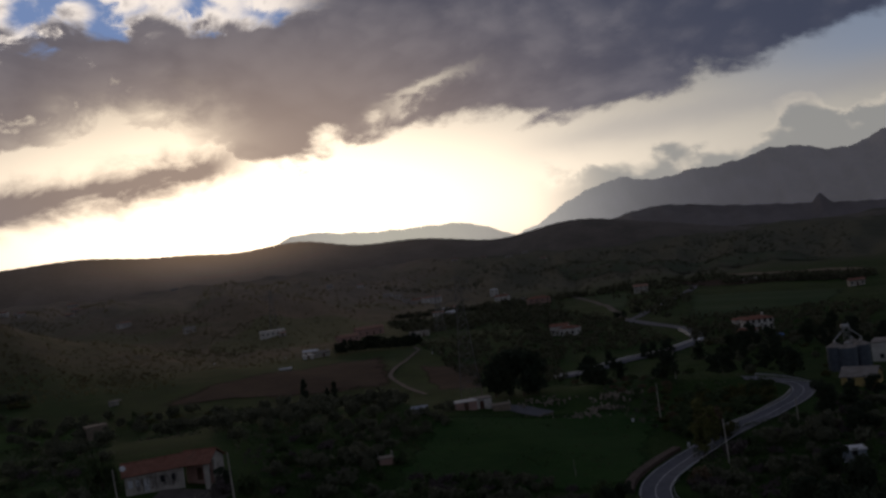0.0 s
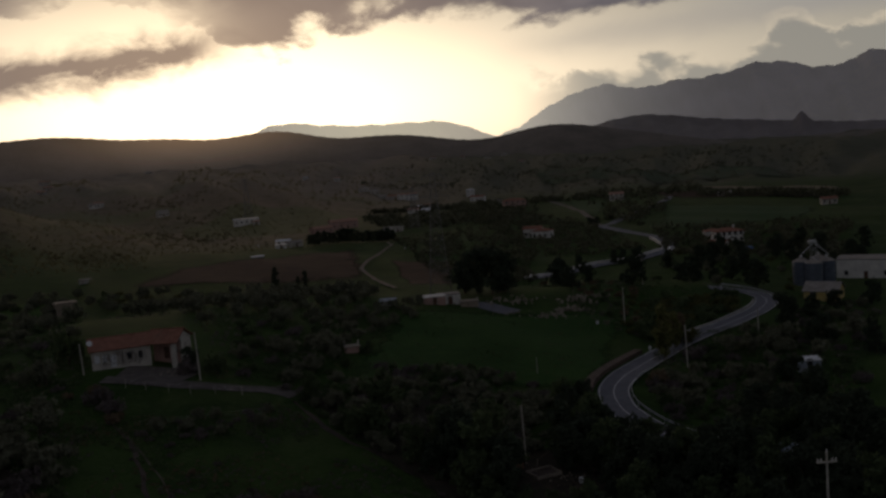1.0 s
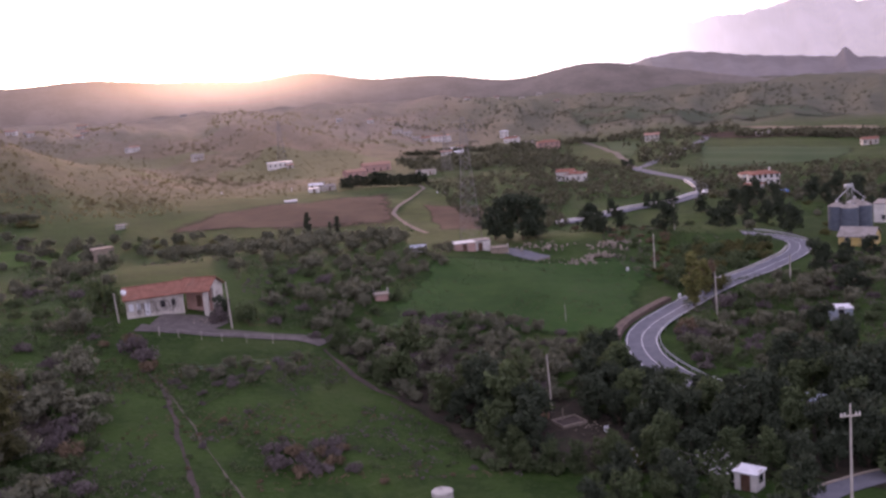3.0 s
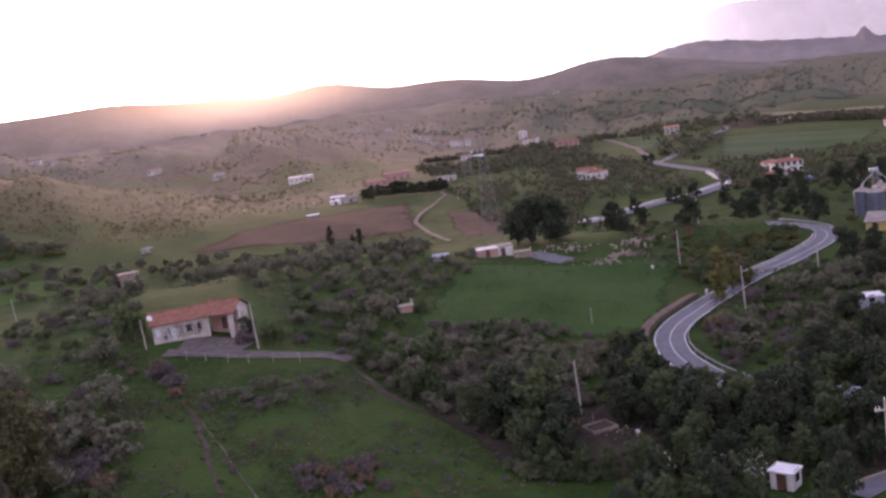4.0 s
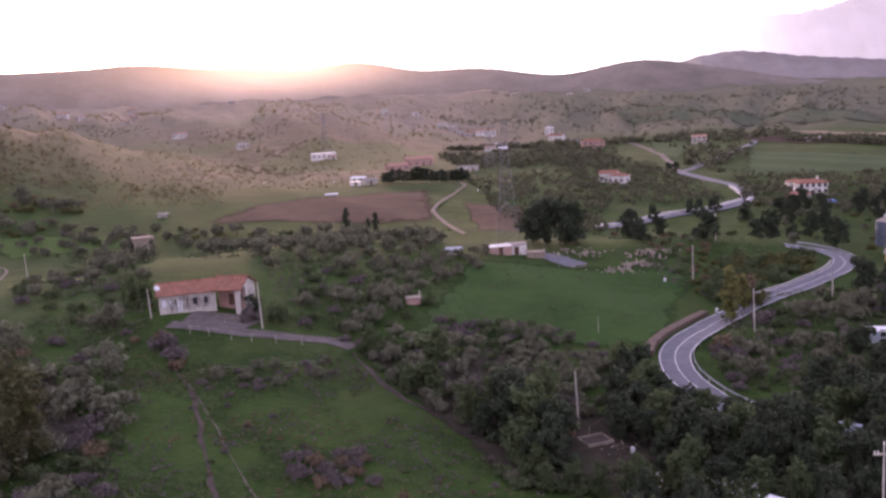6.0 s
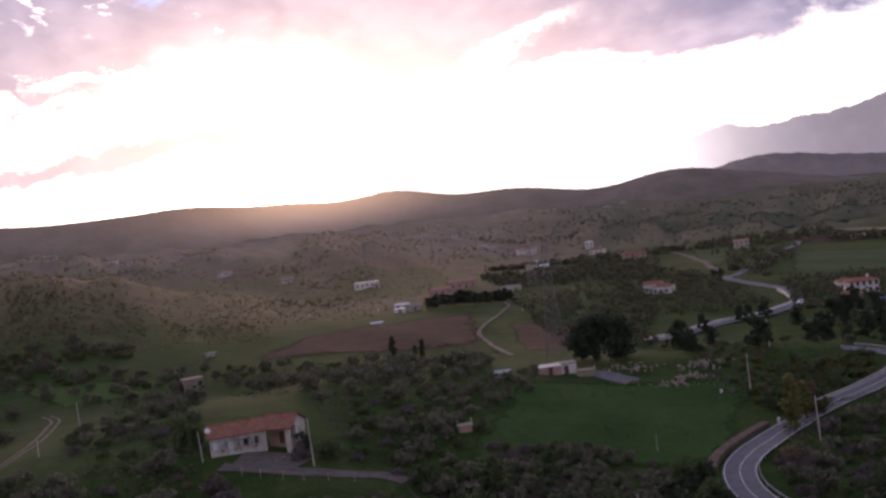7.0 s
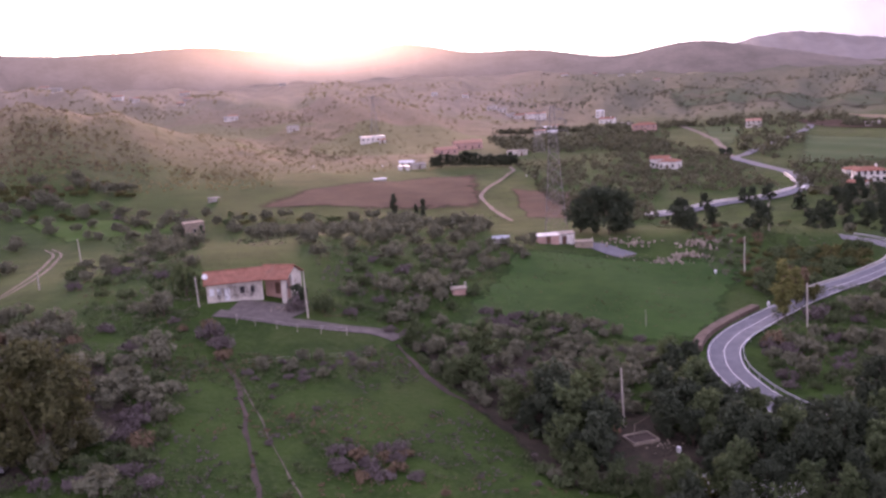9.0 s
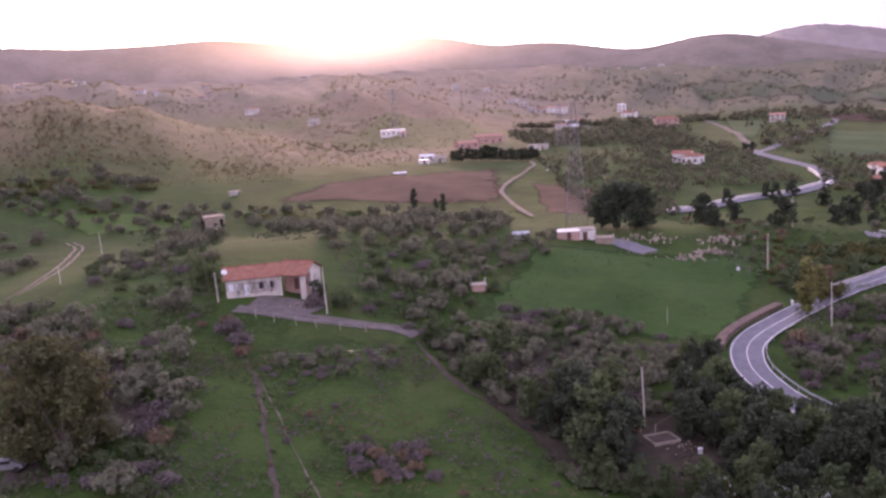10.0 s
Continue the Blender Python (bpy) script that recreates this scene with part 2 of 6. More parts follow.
def ground_material():
    """Meadow grass with worn, dry and scrubby patches; drier, speckled and paled for haze on the hills."""
    mat = bpy.data.materials.new("meadow")
    mat.use_nodes = True
    tree = mat.node_tree
    tree.nodes.clear()
    g = Graph(tree)
    geo = tree.nodes.new("ShaderNodeNewGeometry")
    pos = geo.outputs["Position"]
    sep = tree.nodes.new("ShaderNodeSeparateXYZ")
    g.link(pos, sep.inputs[0])
    x, y, z = sep.outputs
    big, mid, fine = g.noise(pos, 0.012, 5.0, 0.6, 0.4), g.noise(pos, 0.09, 5.0, 0.62, 0.5), g.noise(pos, 1.3, 4.0, 0.65)
    grass = g.mix(g.step(mid, 0.35, 0.65), (0.015, 0.041, 0.008), (0.031, 0.070, 0.014))
    grass = g.mix(g.mul(g.step(fine, 0.45, 0.7), 0.6), grass, (0.052, 0.086, 0.025))
    dry = g.mix(g.step(fine, 0.35, 0.65), (0.048, 0.052, 0.025), (0.080, 0.080, 0.040))
    col = g.mix(g.mul(g.step(g.add(g.mul(big, 0.5), g.mul(mid, 0.5)), 0.51, 0.68), 0.5), grass, dry)
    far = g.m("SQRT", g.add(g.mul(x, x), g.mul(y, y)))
    # dry grass tones, lifted in the base colour to imitate evening haze
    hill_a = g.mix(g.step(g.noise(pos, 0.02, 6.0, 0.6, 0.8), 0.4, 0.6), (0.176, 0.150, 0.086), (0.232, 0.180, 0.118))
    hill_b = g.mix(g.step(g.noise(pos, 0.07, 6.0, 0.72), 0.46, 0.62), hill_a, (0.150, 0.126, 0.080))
    plots = tree.nodes.new("ShaderNodeTexVoronoi")
    plots.inputs["Scale"].default_value = 0.0085
    warp = tree.nodes.new("ShaderNodeVectorMath")
    warp.operation = "MULTIPLY_ADD"
    nz = g.node("ShaderNodeTexNoise", Scale=0.012, Detail=3.0)
    g.link(pos, nz.inputs["Vector"])
    g.link(nz.outputs["Color"], warp.inputs[0])
    warp.inputs[1].default_value = (60, 60, 0)
    g.link(pos, warp.inputs[2])
    g.link(warp.outputs[0], plots.inputs["Vector"])
    tone = tree.nodes.new("ShaderNodeSeparateXYZ")
    g.link(plots.outputs["Color"], tone.inputs[0])
    hill_b = g.mix(g.mul(g.step(tone.outputs[0], 0.40, 0.55), 0.75), hill_b, (0.150, 0.156, 0.070))
    hill_b = g.mix(g.mul(g.step(tone.outputs[1], 0.74, 0.80), 0.55), hill_b, (0.225, 0.160, 0.112))
    bracken = g.mix(g.step(mid, 0.35, 0.65), (0.185, 0.122, 0.082), (0.260, 0.178, 0.120))
    west = g.mul(g.step(g.add(x, g.mul(y, 0.55), g.mul(big, 160.0)), 60.0, -40.0), g.step(z, 4.0, -12.0))
    hill_b = g.mix(g.mul(west, 0.7), hill_b, bracken)
    east = g.step(x, -90.0, 90.0)
    plain = g.mix(g.step(g.noise(pos, 0.05, 5.0, 0.65), 0.38, 0.62), (0.050, 0.070, 0.047), (0.086, 0.099, 0.068))
    hill_b = g.mix(g.mul(east, 0.85), hill_b, plain)
    tufts = g.mul(g.step(g.noise(pos, 0.16, 6.0, 0.75), 0.48, 0.64), g.step(g.noise(pos, 0.028, 4.0, 0.6), 0.36, 0.58), 0.7)
    hill_b = g.mix(tufts, hill_b, (0.070, 0.070, 0.036))
    # greyed with distance towards the ridge, haze put into the base colour
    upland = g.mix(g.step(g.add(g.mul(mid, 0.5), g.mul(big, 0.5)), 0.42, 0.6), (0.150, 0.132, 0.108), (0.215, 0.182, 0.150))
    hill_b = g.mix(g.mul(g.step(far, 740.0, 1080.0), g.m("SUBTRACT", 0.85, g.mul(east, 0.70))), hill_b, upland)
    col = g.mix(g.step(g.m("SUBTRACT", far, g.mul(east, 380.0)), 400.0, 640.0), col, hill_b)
    b = tree.nodes.new("ShaderNodeBsdfPrincipled")
    g.link(col, b.inputs["Base Color"])
    b.inputs["Roughness"].default_value = 0.95
    b.inputs["Specular IOR Level"].default_value = 0.1
    # warm sheen on the dry sunward hills, painted in for the low sun's glow
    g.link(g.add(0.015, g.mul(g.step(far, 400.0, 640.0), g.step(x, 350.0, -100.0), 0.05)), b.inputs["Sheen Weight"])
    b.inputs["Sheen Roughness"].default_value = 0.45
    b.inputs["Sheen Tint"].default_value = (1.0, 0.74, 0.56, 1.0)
    n = g.node("ShaderNodeBump", Strength=1.0, Distance=0.5)
    g.link(g.add(g.mul(fine, 0.5), g.noise(pos, 0.35, 4.0, 0.7)), n.inputs["Height"])
    g.link(n.outputs[0], b.inputs["Normal"])
    out = tree.nodes.new("ShaderNodeOutputMaterial")
    g.link(b.outputs[0], out.inputs["Surface"])
    return mat


M = {
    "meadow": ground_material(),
    "field": material("young_crop", (0.019, 0.055, 0.013), (0.035, 0.085, 0.021), 0.05, 0.95, 0.12, 1.2, stain=(0.050, 0.074, 0.032), stain_scale=0.05, stain_lo=0.5, stain_hi=0.8, rim=True),
    "bright_grass": material("bright_grass", (0.036, 0.080, 0.018), (0.062, 0.120, 0.030), 0.12, 0.95, 0.2, 1.5, stain=(0.10, 0.11, 0.045), stain_scale=0.15, stain_lo=0.5, stain_hi=0.75, rim=True),
    "pasture": material("far_pasture", (0.030, 0.066, 0.026), (0.046, 0.086, 0.034), 0.03, 0.95, stain=(0.058, 0.082, 0.036), stain_scale=0.03, rim=True),
    "hill_grass": material("hillside_grass", (0.044, 0.070, 0.040), (0.070, 0.090, 0.052), 0.012, 0.95, stain=(0.085, 0.080, 0.060), stain_scale=0.02, stain_lo=0.45, stain_hi=0.65, rim=True),
    "soil": material("ploughed_soil", (0.054, 0.036, 0.028), (0.084, 0.056, 0.042), 0.12, 0.95, 0.25, 0.9, stain=(0.055, 0.05, 0.03), stain_scale=0.05, stain_lo=0.55, rim=True),
    "strip": material("fallow_strip", (0.16, 0.13, 0.09), (0.24, 0.20, 0.14), 0.05, 0.95, rim=True),
    "litter": material("leaf_litter", (0.030, 0.028, 0.022), (0.066, 0.054, 0.042), 0.4, 0.95, 0.15, 2.0, stain=(0.026, 0.046, 0.020), stain_scale=0.2, stain_lo=0.5, stain_hi=0.65, rim=True),
    "bank": material("ditch_soil", (0.046, 0.037, 0.033), (0.084, 0.064, 0.056), 0.3, 0.95, 0.1, 2.0),
    "path": material("trodden_earth", (0.084, 0.074, 0.058), (0.142, 0.124, 0.098), 0.5, 0.95, 0.05, 3.0),
    "dirt": material("dirt_track", (0.105, 0.092, 0.078), (0.195, 0.172, 0.150), 0.5, 0.95, 0.05, 3.0),
    "yard": material("gravel_yard", (0.085, 0.076, 0.072), (0.145, 0.128, 0.122), 0.6, 0.95, 0.06, 4.0),
    "asphalt": material("asphalt", (0.11, 0.115, 0.135), (0.16, 0.165, 0.19), 0.5, 0.75, 0.01, 8.0, stain=(0.09, 0.09, 0.10), stain_scale=0.25, stain_lo=0.58),
    "line": material("road_paint", (0.55, 0.55, 0.55), (0.75, 0.75, 0.74), 1.0, 0.6),
    "concrete": material("concrete", (0.34, 0.33, 0.31), (0.50, 0.49, 0.46), 0.8, 0.85, 0.02, 4.0, stain=(0.2, 0.19, 0.17), stain_scale=0.5),
    "steel": material("galvanised_steel", (0.42, 0.44, 0.46), (0.6, 0.62, 0.64), 1.5, 0.4, metal=0.7),
    "silo": material("corrugated_silo_steel", (0.10, 0.125, 0.165), (0.16, 0.19, 0.24), 0.8, 0.45, 0.05, 3.0, metal=0.4),
    "silo_pale": material("pale_blue_sheet_metal", (0.22, 0.27, 0.34), (0.32, 0.37, 0.44), 0.8, 0.6, stain=(0.25, 0.24, 0.24), stain_scale=0.6),
    "lattice": material("weathered_lattice_steel", (0.20, 0.195, 0.19), (0.30, 0.29, 0.28), 2.0, 0.6, metal=0.4),
    "wall_white": material("white_plaster", (0.58, 0.56, 0.54), (0.80, 0.78, 0.75), 0.5, 0.9, 0.02, 4.0, stain=(0.40, 0.37, 0.33), stain_scale=0.4, stain_lo=0.58),
    "wall_old": material("stained_plaster", (0.46, 0.43, 0.39), (0.66, 0.62, 0.57), 0.7, 0.95, 0.04, 3.0, stain=(0.22, 0.18, 0.15), stain_scale=0.55, stain_lo=0.5, stain_hi=0.68),
    "wall_pink": material("pink_plaster", (0.40, 0.25, 0.22), (0.52, 0.34, 0.30), 0.5, 0.9, 0.02, 4.0, stain=(0.3, 0.22, 0.2), stain_scale=0.4),
    "wall_yellow": material("ochre_plaster", (0.48, 0.36, 0.14), (0.62, 0.47, 0.20), 0.5, 0.9, 0.02, 4.0, stain=(0.32, 0.27, 0.16), stain_scale=0.4),
    "wall_brick": material("old_brick_bank", (0.086, 0.064, 0.054), (0.165, 0.122, 0.102), 0.9, 0.95, 0.06, 4.0, stain=(0.07, 0.06, 0.05), stain_scale=0.4),
    "wall_stone": material("rubble_stone", (0.22, 0.18, 0.14), (0.40, 0.33, 0.27), 1.6, 0.95, 0.1, 3.0, stain=(0.14, 0.11, 0.09), stain_scale=1.0),
    "tiles": material("clay_roof_tiles", (0.21, 0.092, 0.064), (0.33, 0.155, 0.112), 0.8, 0.9, 0.08, 3.5, stain=(0.20, 0.12, 0.09), stain_scale=0.35, stain_lo=0.52),
    "tiles_pale": material("faded_roof_tiles", (0.30, 0.16, 0.12), (0.44, 0.26, 0.20), 0.8, 0.9, 0.08, 3.5, stain=(0.24, 0.18, 0.15), stain_scale=0.35),
    "roof_grey": material("fibre_cement_roof", (0.22, 0.20, 0.185), (0.34, 0.315, 0.29), 0.6, 0.9, 0.05, 3.0, stain=(0.2, 0.18, 0.15), stain_scale=0.4),
    "glass": material("dark_window_glass", (0.02, 0.022, 0.026), (0.04, 0.043, 0.05), 1.0, 0.15),
    "dark_door": material("brown_door", (0.09, 0.05, 0.035), (0.15, 0.085, 0.06), 1.5, 0.7),
    "wood_pole": material("weathered_pole_concrete", (0.38, 0.35, 0.31), (0.54, 0.51, 0.46), 1.5, 0.9, 0.01, 8.0),
    "wood": material("weathered_timber", (0.20, 0.14, 0.09), (0.32, 0.24, 0.16), 2.0, 0.9, 0.01, 8.0),
    "bark": material("bark", (0.06, 0.045, 0.035), (0.12, 0.095, 0.075), 2.0, 0.95, 0.05, 6.0),
    "olive": material("olive_leaves", (0.088, 0.096, 0.064), (0.222, 0.230, 0.160), 0.5, 0.8, island=0.55, per_object=0.25, through_light=0.25),
    "bush": material("scrub_leaves", (0.044, 0.072, 0.032), (0.118, 0.156, 0.074), 0.5, 0.85, island=0.5, per_object=0.25, through_light=0.25),
    "bare": material("bare_bramble_twigs", (0.084, 0.070, 0.070), (0.172, 0.143, 0.142), 0.6, 0.95, island=0.5, per_object=0.3),
    "rust": material("dry_bracken", (0.110, 0.080, 0.052), (0.200, 0.146, 0.096), 0.6, 0.95, island=0.5, per_object=0.3),
    "gold": material("yellowing_leaves", (0.062, 0.070, 0.026), (0.145, 0.142, 0.056), 0.6, 0.9, island=0.5, per_object=0.2, through_light=0.3),
    # leaf colour paled for haze, sheen in place of the sun's glow
    "scrub": material("hill_scrub_leaves", (0.170, 0.158, 0.080), (0.290, 0.248, 0.135), 0.02, 0.9, island=0.5, through_light=0.35, sheen=0.1),
    "hedge": material("field_edge_scrub", (0.135, 0.122, 0.068), (0.230, 0.196, 0.112), 0.03, 0.9, island=0.5, through_light=0.3),
    "valley": material("valley_tree_leaves", (0.062, 0.068, 0.042), (0.140, 0.140, 0.088), 0.06, 0.9, island=0.5, through_light=0.2),
    "pine": material("dark_evergreen_leaves", (0.025, 0.038, 0.024), (0.066, 0.088, 0.054), 0.5, 0.85, island=0.55, per_object=0.25, through_light=0.15),
    "poplar": material("poplar_leaves", (0.098, 0.114, 0.038), (0.210, 0.212, 0.082), 0.6, 0.85, island=0.5, through_light=0.3),
    "canopy": material("tall_tree_leaves", (0.042, 0.048, 0.023), (0.128, 0.130, 0.058), 0.4, 0.85, island=0.5, per_object=0.1, through_light=0.2),
    "blossom": material("white_blossom", (0.55, 0.56, 0.6), (0.8, 0.8, 0.82), 1.0, 0.9),
    "stone": material("pale_rubble", (0.20, 0.17, 0.14), (0.38, 0.33, 0.28), 1.2, 0.95, 0.08, 4.0, per_object=0.3),
    "plastic_blue": material("blue_tarpaulin", (0.10, 0.22, 0.55), (0.16, 0.32, 0.70), 1.0, 0.5),
    "white_sheet": material("white_painted_metal", (0.62, 0.64, 0.68), (0.78, 0.80, 0.83), 0.8, 0.5, stain=(0.45, 0.45, 0.46), stain_scale=0.5),
    "car_paint": material("white_car_paint", (0.70, 0.70, 0.72), (0.78, 0.78, 0.80), 1.0, 0.3),
    "car_grey": material("grey_car_paint", (0.13, 0.13, 0.14), (0.18, 0.18, 0.19), 1.0, 0.3),
    "rubber": material("tyre_rubber", (0.02, 0.02, 0.02), (0.035, 0.035, 0.035), 3.0, 0.8),
}



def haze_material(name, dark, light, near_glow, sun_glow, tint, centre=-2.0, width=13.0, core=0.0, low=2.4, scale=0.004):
    """Far backdrop with bright evening haze put into its emission, stronger towards the sun."""
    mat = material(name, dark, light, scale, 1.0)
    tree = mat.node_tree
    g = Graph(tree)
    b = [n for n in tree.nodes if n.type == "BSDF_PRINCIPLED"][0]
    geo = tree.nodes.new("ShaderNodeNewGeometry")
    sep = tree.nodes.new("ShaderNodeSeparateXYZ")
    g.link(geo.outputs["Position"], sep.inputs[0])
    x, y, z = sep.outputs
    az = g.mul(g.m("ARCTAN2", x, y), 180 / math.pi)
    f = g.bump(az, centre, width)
    # warm emission spot painted on the ridge face below the sun
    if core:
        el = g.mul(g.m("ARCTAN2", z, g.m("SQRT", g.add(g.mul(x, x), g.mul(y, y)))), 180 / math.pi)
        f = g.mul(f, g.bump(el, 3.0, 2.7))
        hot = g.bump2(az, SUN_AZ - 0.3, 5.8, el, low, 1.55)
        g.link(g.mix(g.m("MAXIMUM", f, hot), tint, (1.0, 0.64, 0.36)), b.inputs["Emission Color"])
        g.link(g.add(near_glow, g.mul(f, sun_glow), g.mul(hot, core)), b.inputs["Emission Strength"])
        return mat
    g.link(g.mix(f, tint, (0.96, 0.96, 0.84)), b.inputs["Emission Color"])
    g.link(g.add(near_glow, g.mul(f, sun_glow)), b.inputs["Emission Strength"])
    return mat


# heath colours with haze and sun glow added as emission
M["main_ridge"] = haze_material("heath_ridge_sun_glow", (0.085, 0.080, 0.066), (0.165, 0.142, 0.122), 0.05, 0.55, (0.96, 0.86, 0.90), SUN_AZ, 16.0, 2.3, scale=0.012)
# far ranges: emission paints the bright air in front of them
M["mountain"] = haze_material("haze_glow_mountain", (0.12, 0.11, 0.14), (0.22, 0.20, 0.25), 0.85, 9.0, (0.88, 0.92, 1.0), 2.0, 8.2)
M["hill_pale"] = haze_material("haze_glow_hills", (0.12, 0.10, 0.08), (0.2, 0.17, 0.14), 0.2, 8.0, (0.9, 0.85, 1.0))
M["ridge"] = haze_material("haze_glow_ridge", (0.08, 0.075, 0.085), (0.15, 0.14, 0.15), 0.14, 0.35, (0.95, 0.9, 1.0))
# <terrain>
def bumps(a, base, width, rows):
    """Sum of bell curves over an azimuth in degrees."""
    out = np.full(np.shape(a), base, dtype=float)
    for c, h in rows:
        out = out + h * np.exp(-((a - c) / width) ** 2)
    return out


def crest_main(a):
    steps = (1.09, 0.56, 0.90, 0.73, 0.88, 0.76, 0.98, 0.91, 0.74, 0.85, 0.77, 0.95, 0.85, 0.57, 0.76, 0.36, 0.65, 0.78, 0.13, 0.33, 0.31, 0.05, -0.23, 0.18, 0.34, 0.02, -0.19, -0.40, -0.72, -0.71, -0.71, -0.66, -0.63, -0.59, -0.59, -0.55, -0.57, -0.49, -0.58, -0.37, -0.75)
    return bumps(a, 0.8, 2.6, [(-46 + 2.3 * k, v) for k, v in enumerate(steps)])


def smooth(t):
    t = np.clip(t, 0, 1)
    return t * t * (3 - 2 * t)


def level(a, rows):
    """Value over azimuth, eased between rows of (azimuth, value)."""
    return np.interp(a, [q[0] for q in rows], [q[1] for q in rows])


def height(x, y):
    """Ground level: a gentle valley, the knoll under the farmhouse, a scrubby western knoll and the slopes up to the far ridge."""
    x, y = np.asarray(x, dtype=float), np.asarray(y, dtype=float)
    r = np.hypot(x, y) + 1e-6
    a = np.degrees(np.arctan2(x, y))
    def bell(cx, cy, sx, sy):
        return np.exp(-((x - cx) / sx) ** 2 - ((y - cy) / sy) ** 2)
    z = -47.5 + 13.5 * bell(-75, 195, 62, 75) + 5.0 * bell(-5, 255, 60, 55) - 2.0 * bell(40, 130, 60, 40) + 3.0 * bell(-60, 90, 50, 50)
    z = z + 3.0 * bell(60, 262, 45, 18) + 6.0 * bell(-150, 420, 120, 110)
    z = z + 0.5 * np.sin(x / 17 + 1.3) * np.sin(y / 23) + 0.35 * np.sin(x / 7.1 + y / 11.3)
    # western knoll, its crest falling towards the valley
    crest_r = 640 + 28 * np.sin(a * 0.31 + 1.0)
    d = r - crest_r
    knoll = 46 * smooth((-11.5 - a) / 18) * np.exp(-(d / np.where(d < 0, 135, 110)) ** 2)
    knoll = knoll * (1 + 0.05 * np.sin(a * 1.1 + r / 70) + 0.02 * np.sin(a * 2.9 - r / 41))
    # shelf with farms behind it and the hill with the white house
    top = level(a, ((-60, 70), (-34, 70), (-29, 61), (-24, 46), (-20, 38), (-16, 36), (-12.6, 40), (-9.5, 33), (-7, 22), (-4.8, 10), (-2.5, 2), (0, 0)))
    start = level(a, ((-30, 730), (-20, 690), (-10, 640), (0, 660)))
    shelf = top * smooth((r - start) / level(a, ((-30, 420), (-20, 380), (-10, 320), (0, 300))))
    t = np.clip((r - start) / 420, 0, 1)
    shelf = shelf + 4.0 * np.sin(r / 62 + a * 0.7) * np.sin(a * 0.8 + r / 140) * np.clip(4 * t * (1 - t), 0, 1) * smooth(-a / 8)
    # long gentle slope to the foot of the ridge
    foot = level(a, ((-60, 70), (-30, 66), (-20, 50), (-12, 52), (-5, 48), (0, 44), (4, 35), (8, 27), (16, 24), (30, 18), (60, 16)))
    slope = np.maximum(0, foot - top) * smooth((r - 930) / 900)
    slope = slope + 3.2 * np.sin(a * 0.9 + r / 130) * np.sin(r / 88 - a * 0.37) * smooth((r - 950) / 150) * (1 - smooth((r - 1650) / 250)) * smooth((a + 8) / 6)
    lift = knoll + shelf + slope + (3.4 * np.sin(a * 0.83 + r / 240) + 2.2 * np.sin(a * 1.9 + 1 - r / 170) + 1.1 * np.sin(a * 4.3 + r / 90)) * smooth((r - 820) / 250)
    back = smooth((np.abs(a) - 60) / 60)
    lift = lift * (1 - back) + back * 18 * smooth((r - 500) / 2000)
    return z + lift
# </terrain>


def ground_z(x, y):
    return float(height(x, y))


def mesh_object(name, verts, faces, mat, parent=None, smooth_faces=False):
    me = bpy.data.meshes.new(name)
    me.from_pydata(verts, [], faces)
    me.materials.append(mat)
    if smooth_faces:
        me.polygons.foreach_set("use_smooth", [True] * len(me.polygons))
    me.update()
    ob = new(name, me)
    if parent:
        ob.parent = parent
    return ob


def grid_faces(rows, cols, closed=False):
    f = []
    for i in range(rows - 1):
        for j in range(cols if closed else cols - 1):
            k = (j + 1) % cols
            f.append((i * cols + j, i * cols + k, (i + 1) * cols + k, (i + 1) * cols + j))
    return f


# ---- ground ----
def build_ground():
    angles = np.concatenate([np.arange(-48, 48, 0.24), np.arange(48, 312, 4.0)])
    radii = np.concatenate([np.arange(0.5, 80, 8), np.geomspace(80, 400, 120), np.geomspace(405, 4900, 160)])
    rr, aa = np.meshgrid(radii, np.radians(angles), indexing="ij")
    x, y = rr * np.sin(aa), rr * np.cos(aa)
    z = height(x, y)
    verts = np.stack([x, y, z], -1).reshape(-1, 3).tolist()
    faces = [tuple(reversed(q)) for q in grid_faces(len(radii), len(angles), True)]
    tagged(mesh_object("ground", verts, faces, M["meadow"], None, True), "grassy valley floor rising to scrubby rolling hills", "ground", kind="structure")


build_ground()


def main_ridge():
    """The long ridge that closes the valley: crest height over azimuth, spurs and gullies down to its foot."""
    angles = np.arange(-47, 48, 0.1)
    depth = 34
    verts = []
    top = 2400 * np.tan(np.radians(crest_main(angles) + 0.012 * np.sin(angles * 9.7) + 0.008 * np.sin(angles * 23)))
    for k in range(depth):
        q = k / (depth - 1)
        spur = np.sin(angles * 1.05 + 2.2 * q) + 0.55 * np.sin(angles * 2.3 + 1.1 - 1.7 * q) + 0.3 * np.sin(angles * 5.1 + 4 * q)
        d = 1880 + 520 * q + 26 * spur * q * (1 - q) * 4
        z = -70 + (top + 70) * (0.25 * q + 0.75 * smooth(q) ** 0.9) + 5.5 * spur * q * (1 - q) * 4
        if k == depth - 1:
            z = top
        a = np.radians(angles)
        verts += np.stack([d * np.sin(a), d * np.cos(a), z], -1).tolist()
    a = np.radians(angles)
    verts += np.stack([2700 * np.sin(a), 2700 * np.cos(a), top * 0 - 70], -1).tolist()
    faces = [tuple(reversed(q)) for q in grid_faces(depth + 1, len(angles))]
    tagged(mesh_object("backdrop_main_ridge", verts, faces, M["main_ridge"], None, True), "long heathy ridge with emitted sun glow closing the valley", "hill", kind="structure")


main_ridge()


